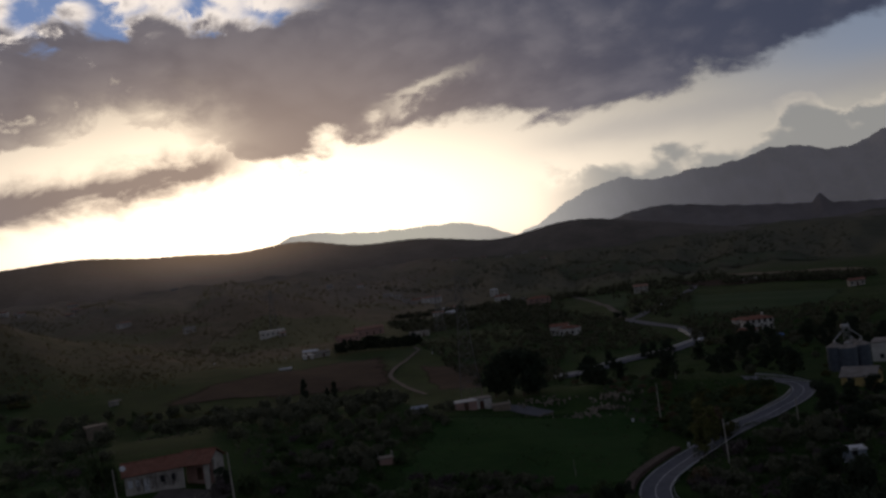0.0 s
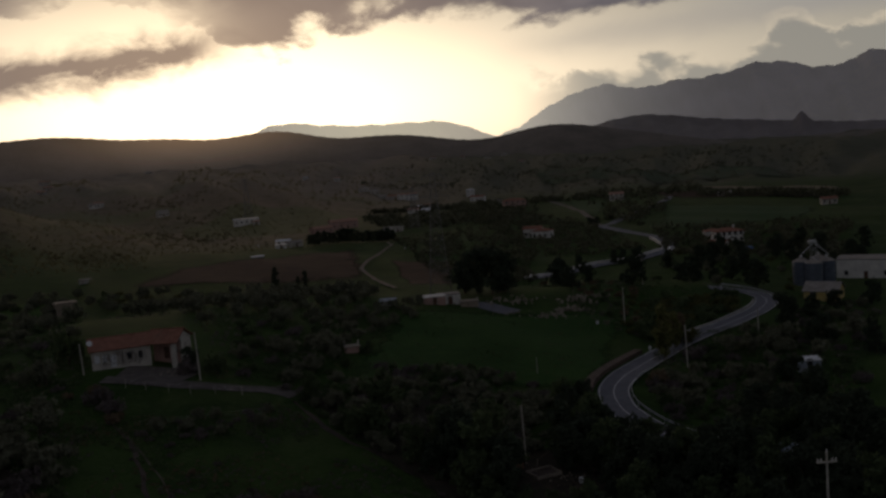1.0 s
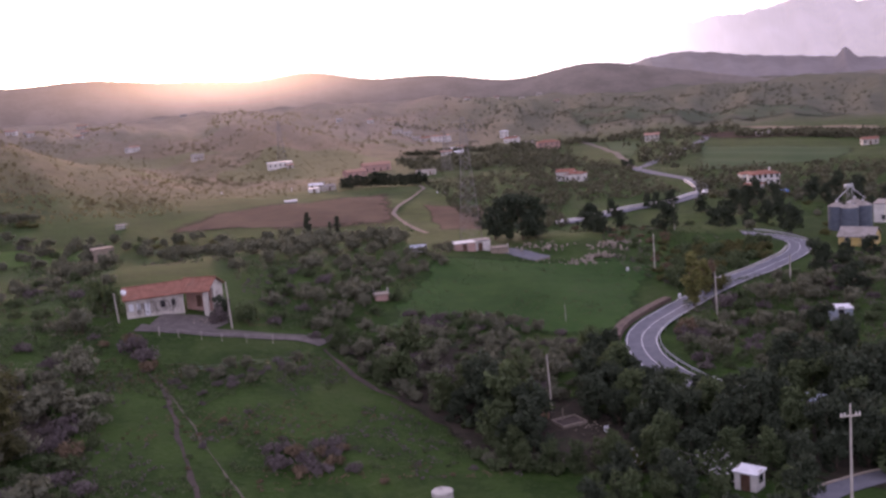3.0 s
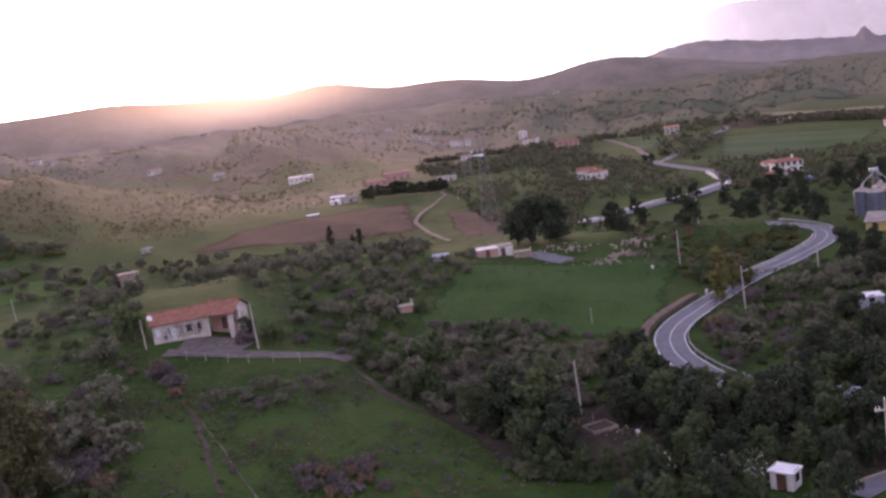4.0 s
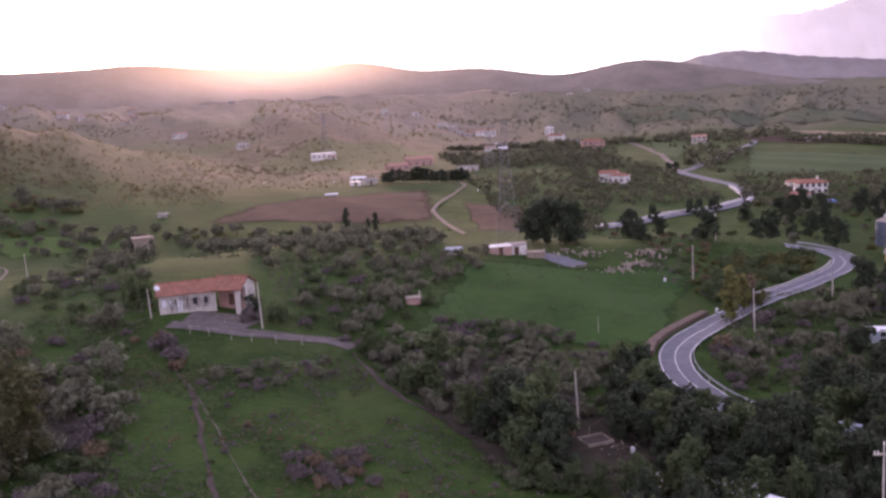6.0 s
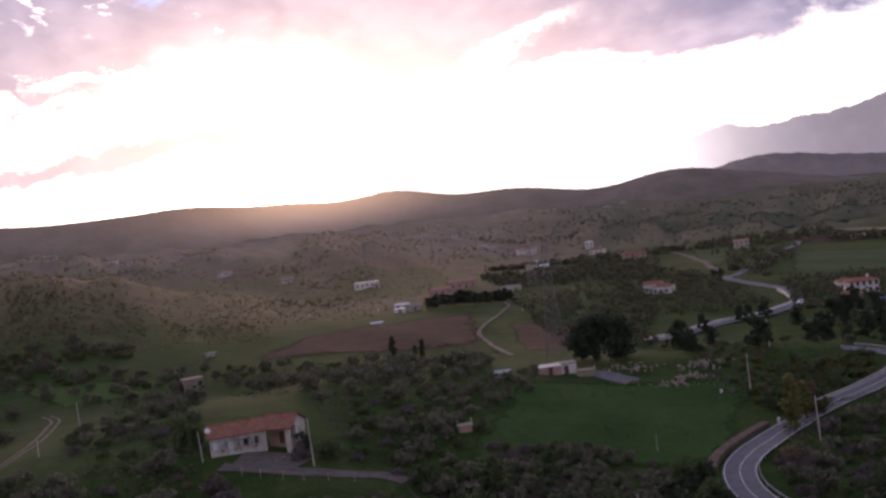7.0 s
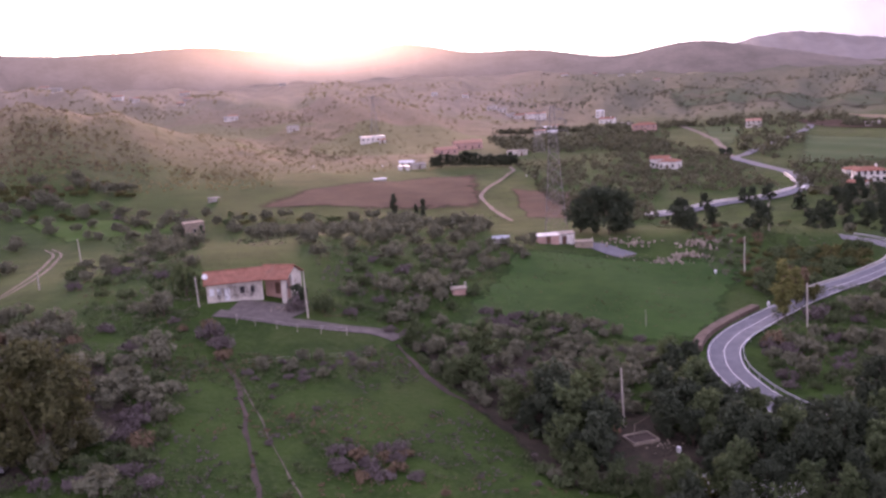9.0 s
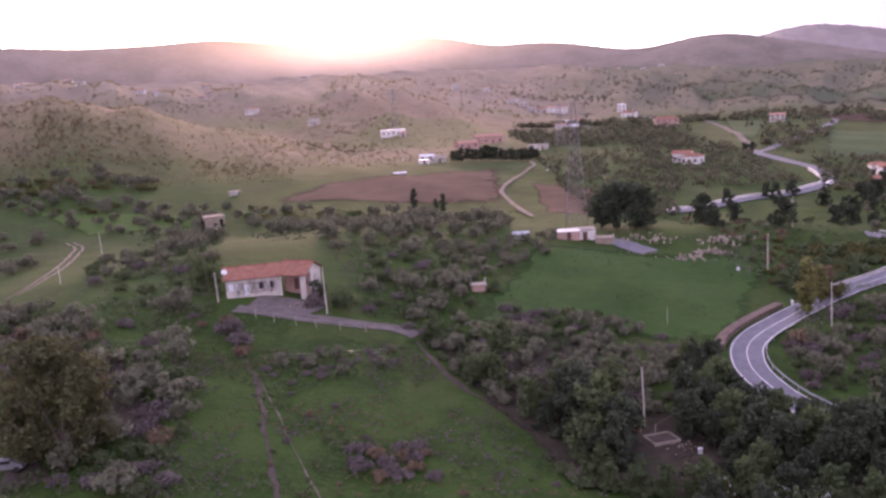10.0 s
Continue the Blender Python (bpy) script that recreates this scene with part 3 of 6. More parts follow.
def backdrop_ridge(name, dist, base, width, rows, lo, hi, mat, label, rough, crag=None):
    """A far range: crest height in degrees of elevation over azimuth, with real slope to the foot."""
    angles = np.arange(lo, hi, 0.08)
    crest = bumps(angles, base, width, rows)
    crest = crest + rough * (np.sin(angles * 5.3) * 0.5 + np.sin(angles * 11.7 + 1) * 0.3 + np.sin(angles * 27.1) * 0.2)
    if crag:
        crest = crest + bumps(angles, 0.0, crag[1], ((crag[0], crag[2]), (crag[0] + 0.25, crag[2] * 0.35)))
    fade = smooth((angles - lo) / 3.0) * smooth((hi - angles) / 3.0)
    depth = 9
    verts = []
    for k in range(depth):
        q = k / (depth - 1)
        d = dist * (1 - 0.16 * (1 - q) + 0.012 * np.sin(angles * 3.1 + 5 * q))
        z = -60 + (dist * np.tan(np.radians(crest)) + 60) * fade * (q ** 0.8) * (1 + 0.05 * np.sin(angles * 1.3 + 4 * q) * (1 - q))
        a = np.radians(angles)
        verts += np.stack([d * np.sin(a), d * np.cos(a), z], -1).tolist()
    faces = [tuple(reversed(q)) for q in grid_faces(depth, len(angles))]
    tagged(mesh_object(name, verts, faces, mat, None, True), label, "mountain", kind="structure")


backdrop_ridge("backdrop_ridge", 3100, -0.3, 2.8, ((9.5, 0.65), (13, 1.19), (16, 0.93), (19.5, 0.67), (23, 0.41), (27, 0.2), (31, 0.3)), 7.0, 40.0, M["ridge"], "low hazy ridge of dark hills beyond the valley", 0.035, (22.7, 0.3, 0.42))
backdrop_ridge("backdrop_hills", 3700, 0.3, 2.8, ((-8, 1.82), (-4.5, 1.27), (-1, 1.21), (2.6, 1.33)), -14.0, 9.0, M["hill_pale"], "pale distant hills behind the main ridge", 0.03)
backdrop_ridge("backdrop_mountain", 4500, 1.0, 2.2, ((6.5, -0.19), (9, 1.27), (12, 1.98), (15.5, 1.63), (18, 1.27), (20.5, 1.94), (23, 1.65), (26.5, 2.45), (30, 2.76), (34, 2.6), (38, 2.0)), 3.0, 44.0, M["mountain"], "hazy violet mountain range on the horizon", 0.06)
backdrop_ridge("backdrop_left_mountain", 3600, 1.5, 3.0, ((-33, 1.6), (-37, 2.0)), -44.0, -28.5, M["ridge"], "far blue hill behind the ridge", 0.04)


def catmull(points, step):
    """A smooth line through plan points, sampled about every step metres."""
    p = [Vector((*q, 0)) for q in points]
    p = [p[0] * 2 - p[1]] + p + [p[-1] * 2 - p[-2]]
    out = []
    for i in range(1, len(p) - 2):
        n = max(2, int((p[i + 1] - p[i]).length / step))
        for k in range(n):
            t = k / n
            out.append(0.5 * ((2 * p[i]) + (p[i + 1] - p[i - 1]) * t + (2 * p[i - 1] - 5 * p[i] + 4 * p[i + 1] - p[i + 2]) * t * t + (3 * p[i] - p[i - 1] - 3 * p[i + 1] + p[i + 2]) * t ** 3))
    out.append(p[-2].copy())
    return out


def sides(line):
    out = []
    for i, q in enumerate(line):
        d = (line[min(i + 1, len(line) - 1)] - line[max(i - 1, 0)]).normalized()
        out.append(Vector((d.y, -d.x, 0)))
    return out


def ribbon(name, line, lo, hi, lift, mat, parent=None, wobble=0.0, flat=False):
    """A strip that follows the ground between two offsets to the side of a line."""
    nrm = sides(line)
    cols = 5
    verts = []
    for i, (q, n) in enumerate(zip(line, nrm)):
        zc = ground_z(q.x, q.y)
        for j in range(cols):
            o = lo + (hi - lo) * j / (cols - 1)
            if wobble and j in (0, cols - 1):
                o += wobble * (noise.noise(Vector((i * 0.35, j, 3.1))))
            v = q + n * o
            verts.append((v.x, v.y, (max(zc, ground_z(v.x, v.y)) if flat else ground_z(v.x, v.y)) + lift))
    return mesh_object(name, verts, grid_faces(len(line), cols), mat, parent, True)


def patch(name, a, b, c, d, mat, label, category="field", n=40, lift=0.12, jag=1.5):
    """A field: four corners, draped on the ground, with an uneven rim."""
    a, b, c, d = (Vector((*q, 0)) for q in (a, b, c, d))
    verts = []
    for i in range(n + 1):
        for j in range(n + 1):
            u, v = i / n, j / n
            q = (a * (1 - u) + b * u) * (1 - v) + (d * (1 - u) + c * u) * v
            rim = 1 if min(i, j, n - i, n - j) == 0 else 0.4
            q += rim * jag * Vector((noise.noise(q * 0.05 + Vector((3, 1, 0))), noise.noise(q * 0.05 + Vector((9, 5, 2))), 0)) * 2
            verts.append((q.x, q.y, ground_z(q.x, q.y) + lift))
    ob = mesh_object(name, verts, grid_faces(n + 1, n + 1), mat, None, True)
    inner = ob.data.attributes.new("inner", "FLOAT", "POINT")
    inner.data.foreach_set("value", [min(1.0, 7.0 * min(i, j, n - i, n - j) / n) for i in range(n + 1) for j in range(n + 1)])
    if ob.data.polygons[0].normal.z < 0:
        ob.data.flip_normals()
    return tagged(ob, label, category, kind="structure")


# ---- parts ----
def part(name, bm, mat, parent, label=""):
    me = bpy.data.meshes.new(name)
    bm.to_mesh(me)
    bm.free()
    me.materials.append(mat)
    ob = new(name, me)
    ob.parent = parent
    if label:
        tagged(ob, label)
    return ob


def add_box(bm, lo, hi, bevel=0.0):
    v = [bm.verts.new((x, y, z)) for z in (lo[2], hi[2]) for y in (lo[1], hi[1]) for x in (lo[0], hi[0])]
    f = [bm.faces.new([v[i] for i in q]) for q in ((0, 2, 3, 1), (4, 5, 7, 6), (0, 1, 5, 4), (2, 6, 7, 3), (0, 4, 6, 2), (1, 3, 7, 5))]
    if bevel:
        es = list({e for q in f for e in q.edges})
        bmesh.ops.bevel(bm, geom=es, offset=bevel, segments=1, affect="EDGES")


def box(lo, hi, bevel=0.0):
    bm = bmesh.new()
    add_box(bm, lo, hi, bevel)
    return bm


def add_tube(bm, a, b, ra, rb, sides_n=8):
    a, b = Vector(a), Vector(b)
    d = (b - a).normalized()
    u = d.orthogonal().normalized()
    w = d.cross(u)
    rings = []
    for q, r in ((a, ra), (b, rb)):
        rings.append([bm.verts.new(q + r * (math.cos(2 * math.pi * k / sides_n) * u + math.sin(2 * math.pi * k / sides_n) * w)) for k in range(sides_n)])
    for k in range(sides_n):
        m = (k + 1) % sides_n
        bm.faces.new((rings[0][k], rings[0][m], rings[1][m], rings[1][k]))
    bm.faces.new(list(reversed(rings[0])))
    bm.faces.new(rings[1])


def tube(a, b, ra, rb, sides_n=8):
    bm = bmesh.new()
    add_tube(bm, a, b, ra, rb, sides_n)
    return bm


def thing(name, at, turn=0.0, label="", category="", group="", sink=0.0):
    ob = new(name)
    ob.matrix_world = pose(at[0], at[1], ground_z(*at) - sink, 0, 0, turn)
    ob.empty_display_size = 0.5
    return tagged(ob, label, category, group)


# ---- fields, tracks and roads ----
patch("field_meadow", (-9.4, 239.1), (55.4, 235.9), (30.7, 168.7), (-19.4, 166.7), M["field"], "green sown field beside the winding road", n=60, lift=0.14)
patch("field_slope", (-206.5, 342.6), (-124.8, 342.3), (-119.2, 315.0), (-160.7, 302.8), M["bright_grass"], "sunlit grassy slope between olive trees", n=36)
patch("field_ploughed", (-103.0, 419.0), (-29.0, 483.7), (-14.9, 339.2), (-120.0, 362.1), M["soil"], "reddish brown ploughed field", n=50, lift=0.25, jag=3)
patch("field_ploughed_east", (-15.3, 415.3), (14.1, 403.4), (10.2, 302.7), (-4.3, 301.1), M["soil"], "brown ploughed plot beside the farm track", n=36, lift=0.2, jag=2)
patch("field_far_green", (168.8, 658.9), (233.0, 529.0), (196.5, 464.8), (108.6, 444.7), M["pasture"], "flat green field beyond the road", n=40, lift=0.35, jag=4)
patch("field_far_middle", (122.5, 759.2), (156.4, 749.1), (108.1, 566.8), (105.6, 599.8), M["pasture"], "green pasture beside the side road", n=30, lift=0.35, jag=3)
patch("field_far_strip", (243.8, 835.6), (319.3, 690.4), (296.8, 641.6), (245.3, 763.2), M["strip"], "pale fallow strip in the far valley", n=30, lift=0.5, jag=4)
patch("field_far_dark", (192.2, 826.4), (282.9, 617.9), (264.3, 577.0), (188.0, 701.3), M["soil"], "dark ploughed strip in the far valley", n=30, lift=0.5, jag=4)
patch("field_knoll", (151.5, 1469.2), (432.3, 1025.6), (365.6, 820.5), (141.8, 1123.1), M["hill_grass"], "green hillside meadow under the ridge", n=30, lift=0.8, jag=9)

patch("litter_belt", (-27.8, 163.7), (5.5, 171.2), (25.7, 120.6), (5.2, 105.6), M["litter"], "brown leaf litter under the olive belt", "ground", n=50, lift=0.1, jag=2)
patch("litter_grove", (21.7, 156.0), (62.7, 133.4), (45.8, 96.6), (10.2, 110.4), M["litter"], "dark leaf litter under the evergreen trees", "ground", n=50, lift=0.1, jag=2)
patch("litter_west", (-106.9, 168.0), (-75.4, 148.6), (-50.2, 117.2), (-63.0, 96.2), M["litter"], "brown litter and bare soil under the scrub", "ground", n=50, lift=0.09, jag=2)

ROAD = catmull([(40.0, 136.0), (35.9, 142.6), (33.2, 148.9), (31.3, 156.2), (30.9, 160.8), (31.4, 166.1), (32.9, 170.7), (36.1, 176.5), (40.0, 182.6), (45.0, 190.4), (51.9, 198.7), (57.2, 203.8), (65.0, 211.7), (74.6, 222.8), (81.6, 229.6), (86.2, 236.5), (88.6, 243.8), (87.6, 249.2), (83.5, 252.6), (77.0, 253.8)], 2.5)
road = ribbon("road", ROAD, -2.9, 2.9, 0.16, M["asphalt"], flat=True)
tagged(road, "grey asphalt country road winding through trees", "road", kind="structure")
ribbon("edge_line", ROAD, -2.7, -2.55, 0.185, M["line"], road, flat=True)
ribbon("edge_line", ROAD, 2.55, 2.7, 0.185, M["line"], road, flat=True)
ribbon("centre_line", ROAD, -0.07, 0.07, 0.185, M["line"], road, flat=True)
FAR_ROAD = catmull([(36.0, 313.1), (40.4, 319.0), (51.6, 333.5), (62.9, 342.0), (75.3, 351.6), (85.0, 357.0), (94.0, 366.0), (101.6, 381.0), (106.0, 402.0), (107.5, 424.0), (106.5, 443.0), (101.2, 472.0), (98.0, 496.0), (102.0, 515.0), (112.5, 533.0), (142.2, 596.4), (176.8, 666.9), (200.0, 735.1)], 4.0)
tagged(ribbon("road_far", FAR_ROAD, -2.8, 2.8, 0.4, M["asphalt"], flat=True), "pale asphalt road crossing the middle of the valley", "road", kind="structure")
SIDE = catmull([(99.5, 512.0), (103.5, 554.9), (106.4, 585.0), (111.6, 655.9), (112.5, 724.3), (109.8, 755.1), (106.0, 816.2)], 4.0)
tagged(ribbon("road_side", SIDE, -2.0, 2.0, 0.45, M["dirt"]), "narrow pale side road between fields", "road", kind="structure")
TRACK = catmull([(-9.4, 300.7), (-15.6, 332.1), (-21.6, 366.5), (-24.4, 383.1), (-22.7, 405.1), (-18.3, 443.3), (-13.8, 478.1), (-16.8, 509.3)], 3.0)
tagged(ribbon("track_farm", TRACK, -0.9, 0.9, 0.45, M["dirt"], wobble=0.6), "pale curving farm track beside ploughed field", "track", kind="structure")
DRIVE = catmull([(-58.5, 164.4), (-51.7, 163.3), (-45.5, 162.3), (-37.8, 163.0), (-30.1, 163.9), (-25.1, 161.8)], 2.0)
tagged(ribbon("drive_gravel", DRIVE, -1.6, 2.0, 0.14, M["yard"], wobble=1.0), "grey gravel drive in front of the farmhouse", "track", kind="structure")
tagged(ribbon("yard_gravel", catmull([(-56.5, 167.3), (-52.5, 166.9), (-48.4, 166.2), (-44.5, 164.9)], 1.5), -4.6, 3.0, 0.12, M["yard"], wobble=1.2), "dark gravel yard before the farmhouse", "yard", kind="structure")
LANE = catmull([(-114.4, 184.2), (-116.7, 197.0), (-131.0, 231.5), (-144.7, 265.3), (-151.8, 282.1), (-160.2, 292.4)], 2.0)
lane = tagged(ribbon("lane_ruts", LANE, -1.6, -0.7, 0.12, M["dirt"], wobble=0.3), "pale rutted dirt lane curving through grass", "track", kind="structure")
ribbon("rut", LANE, 0.7, 1.6, 0.12, M["dirt"], lane, wobble=0.3)
PATH_A = catmull([(-51.2, 144.5), (-47.3, 138.3), (-44.4, 132.5), (-40.9, 123.4), (-37.8, 115.2), (-34.3, 106.6), (-30.5, 96.7)], 1.5)
PATH_B = catmull([(-49.4, 142.4), (-44.6, 134.5), (-39.6, 125.5), (-35.1, 116.6), (-31.3, 109.5), (-28.1, 103.7), (-24.0, 95.7)], 1.5)
tagged(ribbon("path_trodden", PATH_A, -0.32, 0.32, 0.06, M["bank"], wobble=0.6), "narrow trodden path through the meadow", "path", kind="structure")
tagged(ribbon("path_stony", PATH_B, -0.12, 0.12, 0.07, M["path"], wobble=0.3), "thin pale stony path through the meadow", "path", kind="structure")
DITCH = catmull([(-25.1, 159.1), (-18.3, 146.3), (-11.5, 138.6), (-5.4, 131.4), (0.1, 123.5), (5.6, 113.5)], 2.0)
tagged(ribbon("ditch_soil", DITCH, -0.5, 0.4, 0.08, M["bank"], wobble=1.4), "bare brown soil strip along the olive belt", "track", kind="structure")
LANE_E = catmull([(35.8, 99.0), (39.6, 101.4), (44.6, 103.8), (50.1, 106.0)], 1.5)
lane_e = tagged(ribbon("lane_paved", LANE_E, -0.2, 3.0, 0.15, M["asphalt"]), "narrow paved lane with a pale kerb", "road", kind="structure")


def wall_along(name, line, off, h, thick, mat, label, category, lift=0.0, parent=None):
    """A low wall or kerb that follows a line."""
    nrm = sides(line)
    verts, faces = [], []
    for i, (q, n) in enumerate(zip(line, nrm)):
        a, b = q + n * (off - thick / 2), q + n * (off + thick / 2)
        z = ground_z(q.x, q.y) + lift
        c = 0.12 * noise.noise(Vector((i * 0.5, 0.3, off)))
        verts += [(a.x, a.y, z - 0.8), (a.x, a.y, z + h + c), (b.x, b.y, z + h + c), (b.x, b.y, z - 0.8)]
        if i:
            k = 4 * i
            faces += [(k - 4 + j, k - 4 + (j + 1) % 4, k + (j + 1) % 4, k + j) for j in range(4)]
    faces += [(3, 2, 1, 0), tuple(len(verts) - 4 + j for j in range(4))]
    ob = mesh_object(name, verts, faces, mat, parent)
    return tagged(ob, label, category) if label else ob


def guard_rail(line, off, label):
    ob = thing("guard_rail", (line[0].x, line[0].y), 0, label, "guard rail", "guard rails")
    ob.matrix_world = Matrix()
    nrm = sides(line)
    pts = [q + n * off for q, n in zip(line, nrm)]
    verts, faces = [], []
    for i, q in enumerate(pts):
        z = ground_z(q.x, q.y) + 0.2
        n = nrm[i]
        for o, dz in ((0, 0.45), (0.05, 0.55), (0, 0.62), (0.05, 0.70), (0, 0.80), (-0.04, 0.80), (-0.04, 0.45)):
            verts.append((q.x + n.x * o, q.y + n.y * o, z + dz))
        if i:
            k = 7 * i
            faces += [(k - 7 + j, k - 7 + (j + 1) % 7, k + (j + 1) % 7, k + j) for j in range(7)]
    mesh_object("rail", verts, faces, M["steel"], ob)
    acc = 9.0
    for i in range(1, len(pts)):
        acc += (pts[i] - pts[i - 1]).length
        if acc > 4.0:
            acc = 0.0
            q = pts[i]
            z = ground_z(q.x, q.y)
            part("post", box((q.x - 0.06, q.y - 0.06, z - 0.3), (q.x + 0.06, q.y + 0.06, z + 0.95)), M["steel"], ob)


def piece_of(line, a, b):
    n = len(line)
    return line[int(a * n):int(b * n) + 1]


guard_rail(piece_of(ROAD, 0.0, 0.36), 3.2, "white-grey steel guard rail on the inside of the bend")
guard_rail(piece_of(ROAD, 0.80, 0.98), 3.2, "grey steel guard rail round the far bend")
wall_along("road_wall", piece_of(ROAD, 0.54, 0.83), -3.3, 0.75, 0.35, M["concrete"], "low pale concrete wall along the road edge", "wall")
wall_along("retaining_wall", piece_of(ROAD, 0.24, 0.44), -4.6, 1.2, 1.8, M["wall_brick"], "reddish brown brick and earth wall above the road", "wall")
wall_along("road_wall", piece_of(FAR_ROAD, 0.0, 0.28), -3.3, 1.1, 0.4, M["wall_white"], "pale concrete barrier beside the far road", "wall", 0.2)
wall_along("kerb", LANE_E, -0.4, 0.3, 0.3, M["stone"], "pale kerb stones edging the paved lane", "kerb")


# ---- houses ----
def azimuth(at):
    return math.degrees(math.atan2(at[0], at[1]))


def add_opening(ob, wall, x, z, w, h, y, mat, kind="window", side=0, depth=0.0):
    """A window or door with frame and pane, set into a front (side 0), right (1) or left (-1) wall face."""
    def bx(lo, hi):
        bm = box(lo, hi)
        if side:
            bmesh.ops.rotate(bm, cent=(0, 0, 0), matrix=Matrix.Rotation(radians(90 * side), 3, "Z"), verts=bm.verts)
        return bm
    f = part(kind, bx((x - w / 2 - 0.08, y - 0.05, z - 0.08), (x + w / 2 + 0.08, y + 0.08, z + h + 0.08)), M["concrete"], ob)
    part("pane" if kind == "window" else "leaf", bx((x - w / 2, y - 0.065, z), (x + w / 2, y - 0.04, z + h)), mat, f)


def house(at, w, d, h, turn=0.0, roof="gable", wall="wall_white", cover="tiles", windows=3, storeys=1, label="", rise=0.32, chimney=False, group="farmhouses of the valley", over=0.4, name="house", door=True):
    ob = thing(name, at, -azimuth(at) + turn, label, "house", group)
    wall_bm = box((-w / 2, -d / 2, -1.5), (w / 2, d / 2, h), 0.03)
    if roof == "gable":
        r = d / 2 * rise
        a = [wall_bm.verts.new(q) for q in ((-w / 2, -d / 2, h), (-w / 2, d / 2, h), (-w / 2, 0, h + r), (w / 2, -d / 2, h), (w / 2, d / 2, h), (w / 2, 0, h + r))]
        wall_bm.faces.new((a[0], a[2], a[1]))
        wall_bm.faces.new((a[3], a[4], a[5]))
    part("wall", wall_bm, M[wall], ob)
    bm = bmesh.new()
    e = over
    if roof == "gable":
        r = (d / 2) * rise
        dz = -e * rise
        for s in (-1, 1):
            top = [(-w / 2 - e, 0, h + r + 0.2), (w / 2 + e, 0, h + r + 0.2), (w / 2 + e, s * (d / 2 + e), h + dz + 0.2), (-w / 2 - e, s * (d / 2 + e), h + dz + 0.2)]
            up = [bm.verts.new(q) for q in top]
            lo = [bm.verts.new((q[0], q[1], q[2] - 0.17)) for q in top]
            bm.faces.new(up if s < 0 else up[::-1])
            bm.faces.new(lo[::-1] if s < 0 else lo)
            for k in range(4):
                bm.faces.new((up[k], up[(k + 1) % 4], lo[(k + 1) % 4], lo[k]))
    elif roof == "hip":
        r = (d / 2) * rise
        q = d / 2
        b = [bm.verts.new(v) for v in ((-w / 2 - e, -d / 2 - e, h), (w / 2 + e, -d / 2 - e, h), (w / 2 + e, d / 2 + e, h), (-w / 2 - e, d / 2 + e, h))]
        c = [bm.verts.new(v) for v in ((-w / 2 - e, -d / 2 - e, h + 0.18), (w / 2 + e, -d / 2 - e, h + 0.18), (w / 2 + e, d / 2 + e, h + 0.18), (-w / 2 - e, d / 2 + e, h + 0.18))]
        t = [bm.verts.new(v) for v in ((-w / 2 + q, 0, h + r + 0.2), (w / 2 - q, 0, h + r + 0.2))]
        bm.faces.new(b[::-1])
        for k in range(4):
            bm.faces.new((b[k], b[(k + 1) % 4], c[(k + 1) % 4], c[k]))
        bm.faces.new((c[0], c[1], t[1], t[0]))
        bm.faces.new((c[2], c[3], t[0], t[1]))
        bm.faces.new((c[1], c[2], t[1]))
        bm.faces.new((c[3], c[0], t[0]))
    else:
        add_box(bm, (-w / 2 - 0.2, -d / 2 - 0.2, h), (w / 2 + 0.2, d / 2 + 0.2, h + 0.25), 0.04)
    bmesh.ops.recalc_face_normals(bm, faces=bm.faces)
    part("roof", bm, M[cover], ob)
    if chimney:
        part("chimney", box((w * 0.2, 0.2, h), (w * 0.2 + 0.7, 0.9, h + d / 2 * rise + 1.2), 0.04), M[wall], ob)
    sh = h / storeys
    for s in range(storeys):
        for k in range(windows):
            x = -w / 2 + w * (k + 0.5) / windows
            if door and s == 0 and k == windows // 2:
                add_opening(ob, None, x, 0.0, 1.1, 2.1, -d / 2, M["dark_door"], "door")
            else:
                add_opening(ob, None, x, s * sh + 0.95, 1.0, 1.3, -d / 2, M["glass"])
        for side in (-1, 1):
            add_opening(ob, None, 0.0, s * sh + 0.95, 1.0, 1.3, -w / 2, M["glass"], "window", side)
    return ob


